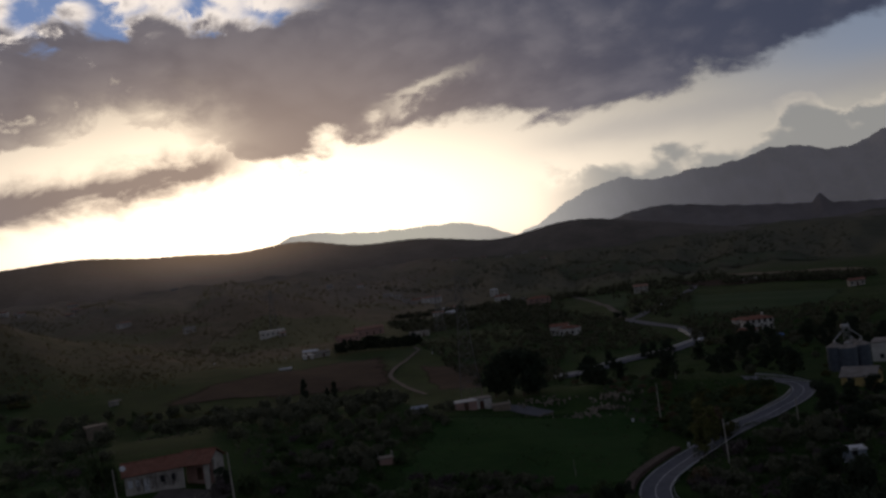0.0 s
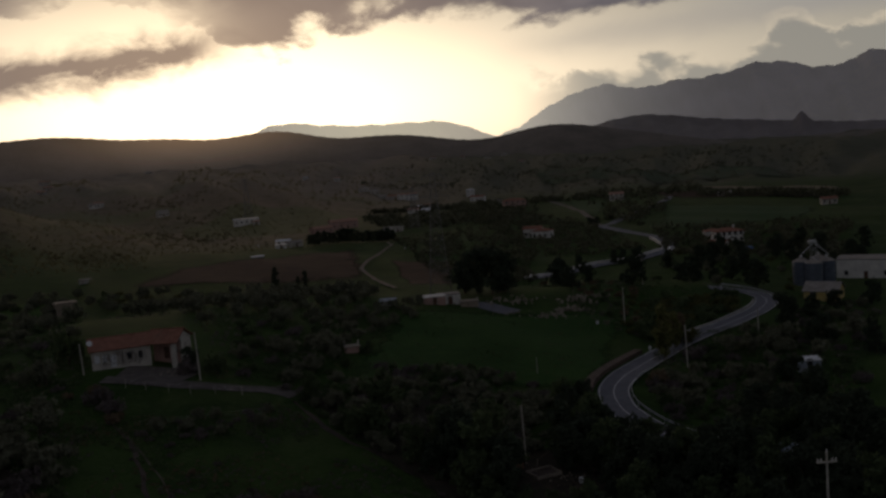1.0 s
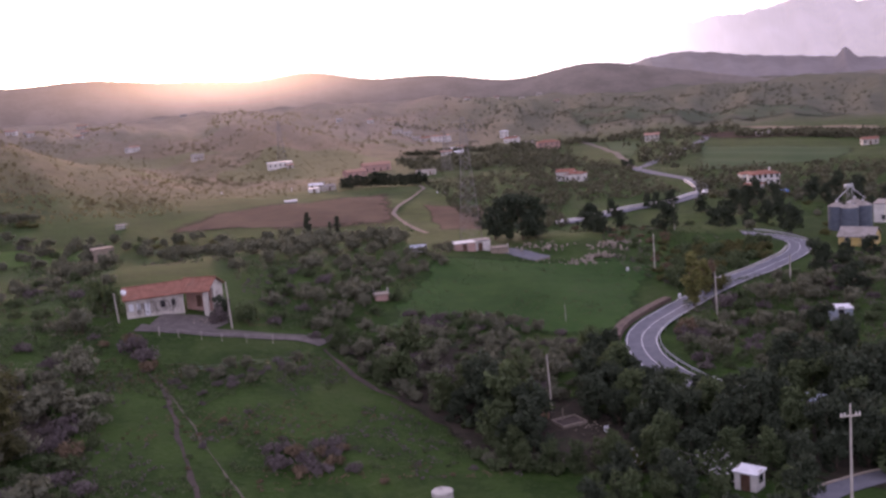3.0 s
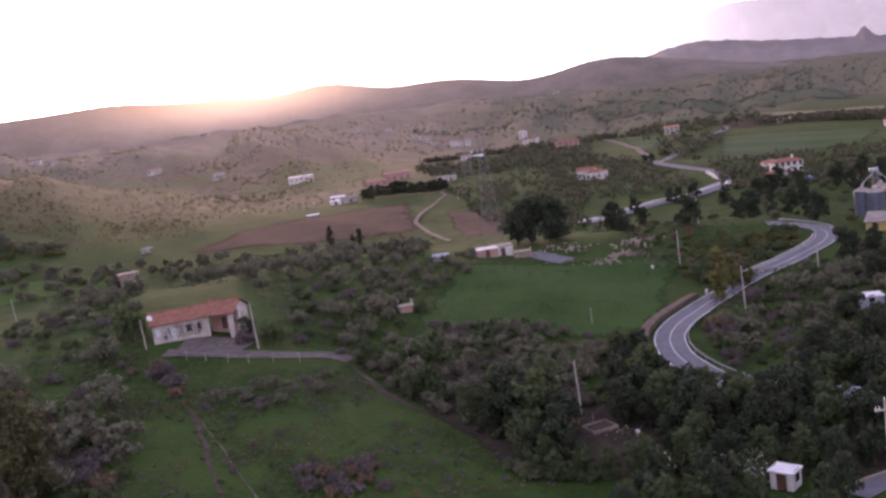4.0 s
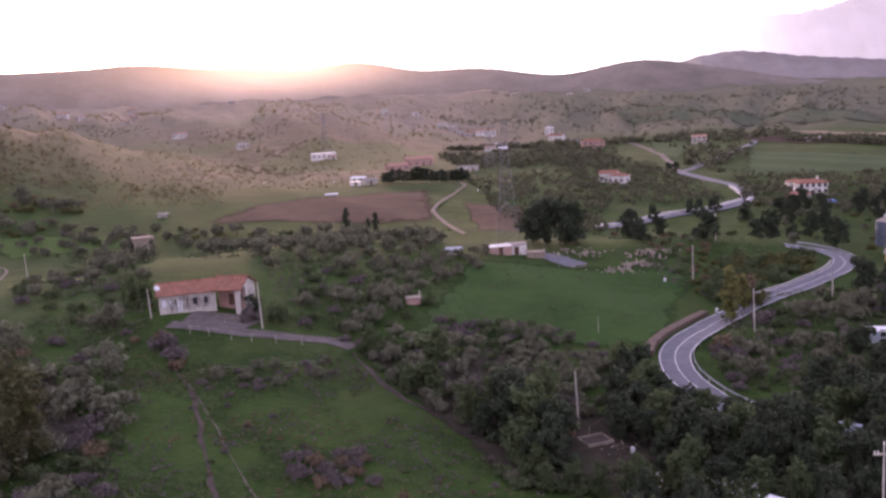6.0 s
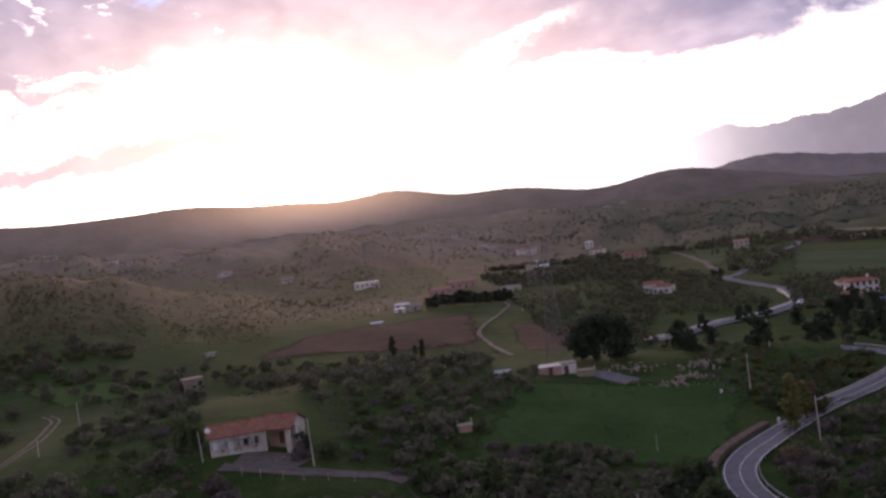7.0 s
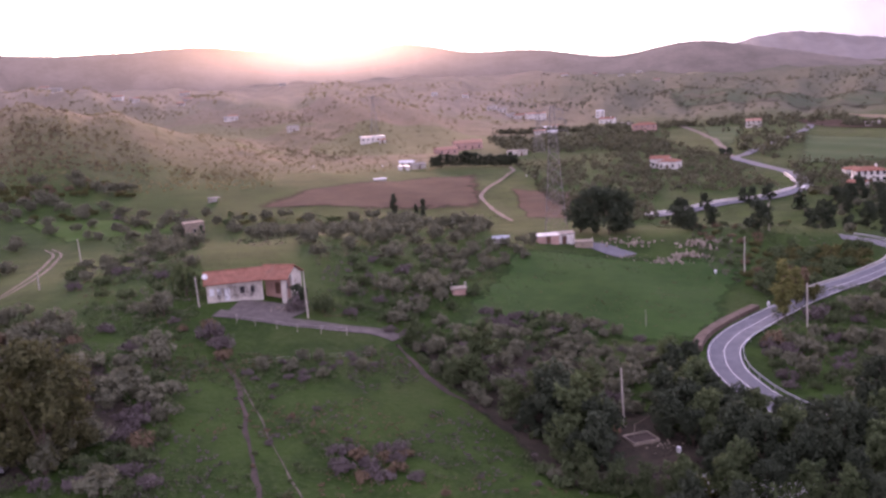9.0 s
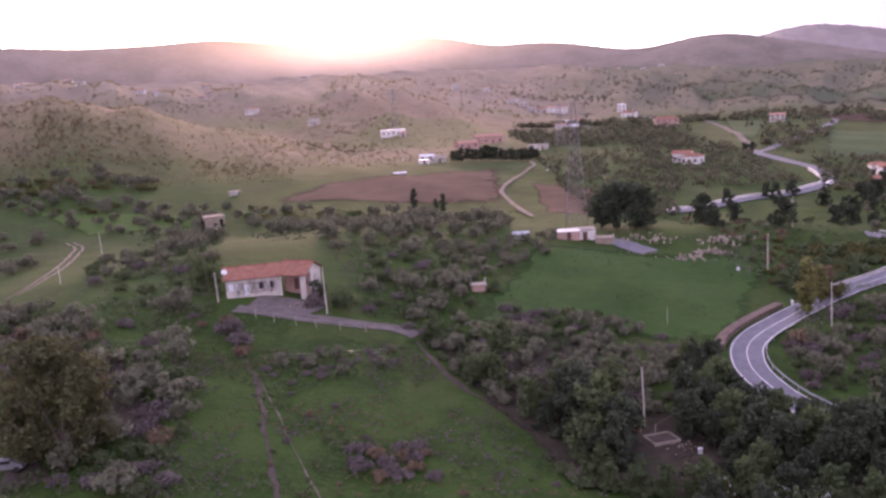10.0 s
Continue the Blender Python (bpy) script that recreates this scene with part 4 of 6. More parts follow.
def farmhouse():
    """The long farmhouse: low wing with stained plaster, taller block with a deep porch, tiled roofs."""
    at = (-56.2, 174.8)
    ob = thing("farmhouse", at, -azimuth(at) + 1, "long farmhouse with faded red tiled roof and stained white walls", "house")
    def gable(x0, x1, y0, y1, h, r, e):
        bm = bmesh.new()
        ym = (y0 + y1) / 2
        for s in (-1, 1):
            ye = y0 - e if s < 0 else y1 + e
            n = 26
            up, lo = [], []
            for k in range(n + 1):
                x = x0 - e + (x1 - x0 + 2 * e) * k / n
                sag = 0.05 * math.sin(k * 1.7) + 0.06 * noise.noise(Vector((k * 0.3, s, 1)))
                up.append((bm.verts.new((x, ym, h + r + 0.22 + sag)), bm.verts.new((x, ye, h - e * r / (ym - y0) + 0.2 + sag * 0.6))))
                lo.append((bm.verts.new((x, ym, h + r + 0.02)), bm.verts.new((x, ye, h - e * r / (ym - y0) + 0.02))))
            for k in range(n):
                bm.faces.new((up[k][0], up[k + 1][0], up[k + 1][1], up[k][1]))
                bm.faces.new((lo[k][1], lo[k + 1][1], lo[k + 1][0], lo[k][0]))
                bm.faces.new((up[k][1], up[k + 1][1], lo[k + 1][1], lo[k][1]))
            for k in (0, n):
                bm.faces.new((up[k][0], up[k][1], lo[k][1], lo[k][0]))
        bmesh.ops.recalc_face_normals(bm, faces=bm.faces)
        return bm
    def ends(bm, x, y0, y1, h, r):
        v = [bm.verts.new(q) for q in ((x, y0, h), (x, y1, h), (x, (y0 + y1) / 2, h + r))]
        bm.faces.new(v)
    # low wing
    bm = box((-7.1, -3.6, -2.0), (3.0, 3.4, 3.3), 0.02)
    ends(bm, -7.1, -3.6, 3.4, 3.3, 1.5)
    part("wall", bm, M["wall_old"], ob, "stained white plaster wall")
    part("roof", gable(-7.1, 3.4, -3.6, 3.4, 3.3, 1.5, 0.5), M["tiles"], ob, "faded red clay tile roof")
    part("ridge_tiles", tube((-7.6, -0.1, 5.0), (3.6, -0.1, 5.0), 0.13, 0.13, 8), M["tiles"], ob)
    # right block, turned towards the yard, with a deep porch in front
    turned = pose(2.4, -3.4, 0, 0, 0, -27)
    def block(name, bm, mat, label=""):
        bmesh.ops.transform(bm, matrix=turned, verts=bm.verts)
        return part(name, bm, mat, ob, label)
    bm = box((0.1, 2.8, -2.0), (5.6, 7.4, 3.4), 0.02)
    for x in (0.12, 5.58):
        ends(bm, x, 0.0, 7.4, 3.4, 1.7)
    block("wall", bm, M["wall_old"])
    block("roof", gable(0.1, 5.6, 0.0, 7.4, 3.4, 1.7, 0.5), M["tiles"], "sun-bleached red clay tile roof")
    block("ridge_tiles", tube((-0.4, 3.7, 5.32), (6.1, 3.7, 5.32), 0.13, 0.13, 8), M["tiles"])
    block("porch_pillar", box((0.15, 0.05, -1.5), (0.6, 0.5, 3.35), 0.02), M["wall_white"], "white plastered porch pillar")
    block("porch_pillar", box((4.6, 0.05, -1.5), (5.55, 0.5, 3.35), 0.02), M["wall_old"], "broad stained porch pillar")
    block("porch_beam", box((0.15, 0.08, 3.02), (5.5, 0.48, 3.34), 0.02), M["wood"])
    block("porch_wall", box((0.2, 2.72, -1.0), (5.28, 2.78, 3.0)), M["wall_pink"], "reddish porch back wall")
    block("door", box((2.2, 2.62, -0.1), (3.2, 2.71, 2.1)), M["dark_door"], "dark wooden porch door")
    block("window", box((3.9, 2.62, 0.9), (4.8, 2.71, 2.0)), M["glass"], "dark porch window")
    for x, w, h, z in ((-6.2, 0.9, 1.4, 1.0), (-4.9, 0.7, 1.2, 1.1), (-0.6, 0.8, 1.2, 1.1), (1.3, 0.7, 1.2, 1.1)):
        add_opening(ob, None, x, z, w, h, -3.6, M["white_sheet"] if x < -4 else M["glass"])
    add_opening(ob, None, -3.4, 0.0, 1.0, 2.2, -3.6, M["white_sheet"], "door")
    add_opening(ob, None, -0.5, 1.2, 1.2, 1.3, -6.9, M["white_sheet"], "window", 1)
    part("chimney", box((-5.7, 0.4, 3.6), (-5.2, 1.0, 4.9), 0.03), M["wall_old"], ob)
    # ragged stains and climbing dead vine on the facade
    bm = bmesh.new()
    r = random.Random(3)
    for k in range(46):
        x, z0 = r.uniform(-5.6, 1.9), r.uniform(0.0, 0.6)
        p = Vector((x, -3.68, z0))
        for s in range(5):
            q = p + Vector((r.uniform(-0.25, 0.25), r.uniform(-0.03, 0.03), r.uniform(0.25, 0.6)))
            q.z = min(q.z, 3.2)
            add_tube(bm, p, q + Vector((0, 0, 0.001)), 0.035, 0.03, 3)
            p = q
    part("vine", bm, M["bare"], ob, "bare dark vine stems on the wall")
    dish = bmesh.new()
    bmesh.ops.create_uvsphere(dish, u_segments=14, v_segments=8, radius=0.55, matrix=pose(-7.2, -2.6, 4.6, 60, 0, 20) @ Matrix.Diagonal((1, 1, 0.22, 1)))
    add_tube(dish, (-7.2, -2.4, 3.0), (-7.2, -2.55, 4.55), 0.05, 0.05, 6)
    part("satellite_dish", dish, M["white_sheet"], ob, "round white satellite dish")


farmhouse()

house((-125.1, 706.0), 18, 7.5, 3.8, 6, "flat", "wall_white", "white_sheet", 5, 1, "long low white house with dark window openings", door=False)
house((-116.2, 697.4), 5, 4, 2.4, 0, "gable", "wall_old", "tiles_pale", 1, 1, "small shed beside the white house", name="shed")
house((-76.4, 540.6), 8, 5, 2.5, -15, "gable", "wall_white", "white_sheet", 2, 1, "small white barn with pale roof")
house((-67.2, 518.7), 7, 5, 2.6, 20, "gable", "wall_old", "roof_grey", 1, 1, "grey outbuilding beside the white barn", name="shed")
house((-73.3, 506.7), 6, 4, 2.2, 0, "flat", "wall_white", "white_sheet", 1, 1, "low white shed beside the barn", name="shed")
house((-50.2, 655.1), 19, 9, 4.5, 12, "gable", "wall_pink", "tiles_pale", 4, 1, "long farmhouse with pink walls and tiled roof", chimney=True)
house((-62.6, 627.9), 14, 8, 3.3, 25, "gable", "wall_pink", "tiles_pale", 3, 1, "lower pink farm wing with tiled roof", name="house")
house((-14.5, 587.1), 12, 6, 3.0, -8, "flat", "wall_old", "roof_grey", 2, 1, "low grey barn with flat roof", name="barn")
house((-5.5, 1030.0), 20, 11, 6.4, 15, "gable", "wall_white", "tiles_pale", 4, 2, "large cream house with pale tiled roof", rise=0.22)
for q, w, cover in (((-21.6, 1044.8), 9, "tiles"), ((-32.3, 1047.5), 7, "roof_grey"), ((-42.1, 1065.2), 7, "roof_grey"), ((-54.1, 1079.6), 8, "roof_grey")):
    house(q, w * 1.3, 8, 3.8, rng.uniform(-20, 20), "gable", "wall_old", cover, 2, 1, "small farm building among trees")
for q, w in (((-0.9, 773.0), 9), ((5.8, 825.0), 8), ((13.4, 835.9), 10), ((8.9, 752.9), 7)):
    house(q, w, 6, 2.8, rng.uniform(-30, 30), "gable", "wall_white", "white_sheet" if w < 9 else "tiles_pale", 2, 1, "small white farm building with pale roof")
house((60.4, 882.9), 13, 8, 4.0, -18, "gable", "wall_white", "tiles", 3, 1, "white house with red tiled roof", chimney=True)
house((57.7, 948.2), 8, 6, 6.0, 0, "hip", "wall_white", "white_sheet", 2, 2, "tall narrow white house")
house((77.2, 731.3), 17, 9, 6.0, 8, "hip", "wall_pink", "tiles", 4, 2, "two-storey pink house with tiled roof")
house((70.4, 806.0), 9, 6, 3.0, 10, "gable", "wall_old", "roof_grey", 2, 1, "grey annex beside the pink house", name="barn")
house((62.5, 473.3), 9, 7, 3.6, -25, "hip", "wall_white", "tiles", 3, 1, "white villa with red hipped roof")
house((58.9, 482.5), 9, 7, 4.2, -10, "gable", "wall_white", "tiles", 3, 1, "white villa wing with tiled roof")
house((157.9, 735.4), 11, 8, 5.0, 0, "gable", "wall_old", "tiles_pale", 3, 2, "grey two-storey house among trees")
house((127.5, 387.7), 11.5, 8, 4.7, 14, "hip", "wall_white", "tiles", 5, 2, "two-storey white house with red hipped roof", chimney=True)
house((127.9, 408.2), 7, 6, 3.6, 14, "hip", "wall_white", "tiles", 2, 1, "white side wing with red hipped roof")
house((118.7, 372.4), 6.5, 4.5, 2.6, -20, "gable", "wall_old", "tiles", 1, 1, "low outbuilding with orange tiled roof", name="shed")
tarp = thing("pool_cover", (125.8, 362.4), -18, "flat blue sheet on a low frame beside the house", "pool")
part("cover", box((-3.0, -1.6, 0.0), (3.0, 1.6, 0.9), 0.1), M["plastic_blue"], tarp)
house((131.5, 274.9), 16, 10, 5.5, -6, "flat", "wall_white", "roof_grey", 3, 1, "white warehouse beside the grain silos", name="warehouse", group="")
house((104.5, 243.8), 8.5, 7.5, 2.5, -14, "gable", "wall_yellow", "roof_grey", 2, 1, "ochre barn with grey corrugated roof", name="barn", rise=0.5, group="")
for q, w in (((-400.8, 1069.4), 12), ((-369.9, 966.6), 9), ((-441.9, 976.7), 12), ((-416.1, 961.9), 9), ((-282.2, 864.1), 10), ((-201.3, 767.0), 10), ((-403.0, 1488.4), 12), ((-95.3, 1235.3), 8), ((-133.6, 1220.7), 9),
             ((42.6, 1662.5), 14), ((106.8, 1896.0), 11), ((186.2, 1853.7), 13), ((152.2, 1839.7), 12), ((189.0, 1601.9), 12), ((228.0, 690.3), 11), ((239.3, 541.9), 10), ((-591.4, 1106.9), 13), ((-508.4, 977.7), 12), ((-483.5, 1064.3), 13), ((-424.2, 974.7), 10), ((-467.0, 1235.7), 15), ((-285.1, 864.2), 12), ((-583.1, 984.2), 10)):
    house(q, w * 0.85, 6.5, rng.choice((2.5, 3.0, 3.6)), rng.uniform(-25, 25), "gable", rng.choice(("wall_white", "wall_old", "wall_old")), rng.choice(("tiles_pale", "roof_grey", "tiles")), 3, 1, "distant pale farmhouse on the hillside")

# ruins, huts and sheds
house((-116.9, 308.6), 6.6, 5, 4.2, 10, "flat", "wall_stone", "wall_stone", 1, 1, "small roofless stone ruin among olive trees", name="stone_ruin", group="", door=False)
house((-16.7, 189.0), 2.9, 2.2, 1.1, 10, "flat", "wall_pink", "stone", 0, 1, "tiny pump hut beside a bush", name="hut", group="", door=False, over=0.15)
house((70.5, 174.2), 4.1, 3.2, 1.9, 12, "flat", "silo_pale", "white_sheet", 1, 1, "small pale blue metal shed with white roof", name="metal_shed", group="", door=False)
house((5.7, 248.3), 5.2, 4, 2.5, 8, "flat", "wall_white", "roof_grey", 1, 1, "white walled ruin with flat roof", name="ruined_house", group="")
house((1.6, 246.2), 5.5, 4, 2.0, 8, "flat", "wall_pink", "wall_white", 1, 1, "ruined wing with reddish brick wall", name="ruined_wing", group="")
house((10.7, 244.2), 4.5, 3, 1.4, 5, "flat", "wall_stone", "stone", 0, 1, "low broken brick wall beside the yard", name="broken_wall", group="", door=False)
tagged(ribbon("yard_concrete", catmull([(11.1, 246.5), (14.7, 244.2), (17.9, 239.4), (21.2, 235.5)], 1.5), -3.2, 3.2, 0.2, M["asphalt"]), "grey concrete yard beside the ruin", "yard", kind="structure")
house((30.8, 103.1), 2.7, 2.3, 2.0, -25, "flat", "wall_white", "white_sheet", 1, 1, "small white shack among trees", name="shack", group="")


def silo(at, d, h, group_label):
    ob = thing("silo", at, 0, group_label, "silo", "grain silos")
    n = 28
    verts, faces = [], []
    rings = 18
    for i in range(rings):
        z = -0.5 + (h + 0.5) * i / (rings - 1)
        r = d / 2 * (1.0 + (0.012 if i % 2 else 0))
        verts += [(r * math.cos(2 * math.pi * k / n), r * math.sin(2 * math.pi * k / n), z) for k in range(n)]
    faces = grid_faces(rings, n, True)
    mesh_object("body", verts, faces, M["silo"], ob)
    bm = bmesh.new()
    bmesh.ops.create_cone(bm, cap_ends=True, segments=n, radius1=d / 2 * 1.05, radius2=0.3, depth=d * 0.24, matrix=pose(0, 0, h + d * 0.12))
    part("cone_roof", bm, M["roof_grey"], ob, "pale conical silo roof")
    part("cap", tube((0, 0, h + d * 0.26), (0, 0, h + d * 0.34), 0.4, 0.35, 10), M["steel"], ob)
    part("ladder", box((-0.16, -d / 2 - 0.2, 0), (0.16, -d / 2 - 0.1, h)), M["silo"], ob)
    return ob


for q in ((106.3, 262.3), (108.4, 259.0), (113.4, 261.8), (113.9, 268.3)):
    silo(q, 4.7, 6.6, "blue-grey corrugated steel grain silo with conical roof")
elevator = thing("grain_elevator", (111.1, 264.7), 0, "steel lattice grain elevator above the silos", "elevator")
for sx in (-0.7, 0.7):
    for sy in (-0.7, 0.7):
        part("leg", tube((sx, sy, -0.5), (sx, sy, 11.6), 0.07, 0.07, 6), M["steel"], elevator)
for k in range(6):
    z = 1 + 2 * k
    part("brace", tube((-0.7, -0.7, z), (0.7, -0.7, z + 1.8), 0.05, 0.05, 5), M["steel"], elevator)
part("head", box((-1.5, -0.6, 11.2), (0.7, 0.6, 12.2), 0.12), M["steel"], elevator)
part("chute", tube((0, 0, 11.5), (4.2, 0, 7.9), 0.13, 0.13, 8), M["steel"], elevator)
part("chute", tube((0, 0, 11.5), (-4.0, 0, 7.9), 0.13, 0.13, 8), M["steel"], elevator)


# ---- poles and pylons ----
def pole(at, h, label, arm=False, lean=0.0, r=0.16):
    ob = thing("utility_pole", at, 0, label, "pole", "utility poles")
    top = (lean * h, 0, h)
    part("post", tube((0, 0, -0.8), top, r, r * 0.62, 8), M["wood_pole"], ob)
    if arm:
        part("crossarm", box((top[0] - 1.1, -0.09, h - 1.15), (top[0] + 1.1, 0.09, h - 0.97), 0.02), M["wood_pole"], ob)
        for x in (-0.95, -0.6, 0.6, 0.95, 0.0):
            z = h - 0.97 if x else h
            part("insulator", tube((top[0] + x, 0, z), (top[0] + x, 0, z + 0.32), 0.09, 0.06, 6), M["wall_white"], ob)
    return ob


pole((-42.0, 165.7), 8.6, "pale concrete utility pole beside the farmhouse", lean=-0.03)
pole((-62.7, 167.2), 5.6, "short pale pole at the end of the farmhouse", lean=-0.05)
pole((39.2, 95.1), 11.3, "tall concrete pole with crossarm and insulators", True, r=0.17)
pole((11.4, 133.2), 8.8, "leaning pale pole beside the timber frame", lean=-0.03)
pole((50.0, 183.2), 8.6, "pale utility pole beside the road", lean=-0.02)
pole((45.6, 218.6), 9.0, "pale utility pole at the edge of the green field")
pole((71.5, 202.4), 6.5, "pale utility pole below the road")
pole((-127.8, 250.7), 8.0, "pale leaning pole on the grassy slope", lean=-0.04)
pole((-104.2, 186.2), 3.6, "short pale post beside the dirt lane")
pole((19.4, 178.9), 3.4, "thin pale post in the green field", r=0.07)
pole((71.3, 309.0), 5.0, "distant utility pole beside the far road")
pole((60.3, 259.6), 8.0, "distant utility pole below the far road")


def fence(line_pts, n, h, label):
    line = catmull(line_pts, 0.5)
    ob = thing("fence", (line[0].x, line[0].y), 0, label, "fence")
    ob.matrix_world = Matrix()
    tops = []
    for k in range(n):
        q = line[int(k * (len(line) - 1) / (n - 1))]
        z = ground_z(q.x, q.y)
        part("post", tube((q.x, q.y, z - 0.4), (q.x + rng.uniform(-0.1, 0.1), q.y, z + h), 0.055, 0.05, 6), M["wood_pole"] if h > 1.2 else M["wood"], ob)
        tops.append(Vector((q.x, q.y, z + h)))
    for a, b in zip(tops, tops[1:]):
        for dz in (0.1, 0.6):
            part("wire", tube(a - Vector((0, 0, dz)), b - Vector((0, 0, dz)), 0.012, 0.012, 4), M["steel"], ob)


fence([(-53.5, 160.3), (-49.3, 159.1), (-45.3, 158.5), (-41.4, 158.2), (-33.8, 159.8)], 6, 1.5, "row of pale fence posts along the drive")
fence([(-46.5, 142.8), (-38.9, 145.4), (-28.1, 151.3)], 9, 1.0, "thin post and wire fence across the meadow")


def pylon(at, h, label, turn=0.0):
    ob = thing("pylon", at, -azimuth(at) + turn, label, "pylon", "lattice pylons")
    def half(z):
        return 2.6 * (1 - z / h) ** 1.1 + 0.5
    levels = [h * (k / 11) for k in range(12)]
    for sx, sy in ((-1, -1), (1, -1), (1, 1), (-1, 1)):
        verts = []
        for z in levels:
            c = (sx * half(z), sy * half(z), z - (0.8 if z == 0 else 0))
            verts += [(c[0] + dx, c[1] + dy, c[2]) for dx, dy in ((-0.085, 0), (0, -0.085), (0.085, 0), (0, 0.085))]
        mesh_object("leg", verts, grid_faces(len(levels), 4, True), M["lattice"], ob)
    for face in range(4):
        c, s = math.cos(face * math.pi / 2), math.sin(face * math.pi / 2)
        for a, b in zip(levels, levels[1:]):
            for (pu, pz), (qu, qz) in (((-1, a), (1, b)), ((1, a), (-1, b)), ((-1, b), (1, b))):
                p, q = (pu * half(pz), -half(pz)), (qu * half(qz), -half(qz))
                part("brace", tube((p[0] * c - p[1] * s, p[0] * s + p[1] * c, pz), (q[0] * c - q[1] * s, q[0] * s + q[1] * c, qz), 0.04, 0.04, 3), M["lattice"], ob)
    for z, w in ((h * 0.80, 4.2), (h * 0.89, 3.6), (h * 0.97, 3.0)):
        bm = bmesh.new()
        for s in (-1, 1):
            add_tube(bm, (0, 0, z + 0.7), (s * w, 0, z), 0.08, 0.06, 4)
            add_tube(bm, (0, 0, z - 0.1), (s * w, 0, z), 0.08, 0.06, 4)
        part("crossarm", bm, M["lattice"], ob)
        for s in (-1, 1):
            part("insulator", tube((s * w, 0, z), (s * w, 0, z - 1.3), 0.09, 0.09, 5), M["lattice"], ob)


pylon((4.2, 269.8), 35, "tall grey lattice power pylon")
pylon((-1.2, 591.7), 26, "distant grey lattice power pylon", 20)
pylon((-124.5, 714.2), 32, "faint lattice power pylon on the hillside", -15)


# ---- trees ----
def leaves(centres, radii, per, size, gen, flat=1.0):
    """Small four-sided leaf sprays round clump centres, facing mostly outwards."""
    n = len(centres) * per
    c = np.repeat(np.asarray(centres, float), per, 0)
    r = np.repeat(np.asarray(radii, float), per)
    d = gen.normal(size=(n, 3))
    d /= np.linalg.norm(d, axis=1)[:, None]
    p = c + d * (r * gen.uniform(0.55, 1.05, n))[:, None] * np.array([1, 1, flat])
    nm = d + 0.7 * gen.normal(size=(n, 3))
    nm /= np.linalg.norm(nm, axis=1)[:, None]
    u = np.cross(nm, gen.normal(size=(n, 3)))
    u /= np.linalg.norm(u, axis=1)[:, None]
    v = np.cross(nm, u)
    s = size * gen.uniform(0.6, 1.3, n)[:, None]
    q = np.stack([p - u * s, p + v * s * 0.55, p + u * s, p - v * s * 0.55 + nm * s * 0.25], 1)
    return q.reshape(-1, 3), np.arange(4 * n).reshape(n, 4)


def leaf_mesh(name, verts, faces, mat):
    me = bpy.data.meshes.new(name)
    me.from_pydata(verts.tolist(), [], faces.tolist())
    me.materials.append(mat)
    return me


def crown_points(kind, gen):
    """Clump centres and sizes of one crown of unit height above its trunk."""
    if kind == "olive":
        lobes, k = gen.integers(4, 7), 34
        a = gen.uniform(0, 2 * np.pi, lobes)
        rr = gen.uniform(0.5, 1.6, lobes)
        core = np.stack([rr * np.cos(a), rr * np.sin(a), gen.uniform(1.3, 2.7, lobes)], 1)
        c = core[gen.integers(0, lobes, k)] + gen.normal(size=(k, 3)) * np.array([0.55, 0.55, 0.42])
        c[:, 2] = np.clip(c[:, 2], 0.7, 4.0)
        return c, gen.uniform(0.4, 0.85, k), 0.8
    if kind == "bush":
        k = 13
        a = gen.uniform(0, 2 * np.pi, k)
        rr = np.sqrt(gen.uniform(0, 1, k)) * 1.4
        c = np.stack([rr * np.cos(a), rr * np.sin(a), 0.55 + 0.9 * gen.uniform(0, 1, k) * (1.25 - rr / 1.8)], 1)
        return c, gen.uniform(0.4, 0.75, k), 0.3
    if kind == "pine":
        lobes, k = gen.integers(7, 11), 64
        t = np.linspace(0.05, 1.0, lobes)
        a = gen.uniform(0, 2 * np.pi, lobes)
        rr = 2.3 * np.sqrt(np.clip(np.sin(np.pi * (0.22 + 0.74 * t)), 0, 1)) * gen.uniform(0.4, 1.05, lobes)
        core = np.stack([rr * np.cos(a), rr * np.sin(a), 1.2 + 6.8 * t], 1)
        c = core[gen.integers(0, lobes, k)] + gen.normal(size=(k, 3)) * np.array([0.85, 0.85, 0.6])
        c[:, 2] = np.clip(c[:, 2], 0.8, 9.4)
        return c, gen.uniform(0.5, 1.2, k), 1.6
    if kind == "tall":
        k = 34
        t = gen.uniform(0, 1, k)
        a = gen.uniform(0, 2 * np.pi, k)
        rr = 1.5 * np.clip(np.sin(np.pi * (0.12 + 0.82 * t)), 0.1, 1) * gen.uniform(0.2, 1.0, k)
        c = np.stack([rr * np.cos(a), rr * np.sin(a), 1.4 + 7.4 * t], 1)
        return c, gen.uniform(0.5, 0.95, k), 1.5
    return None


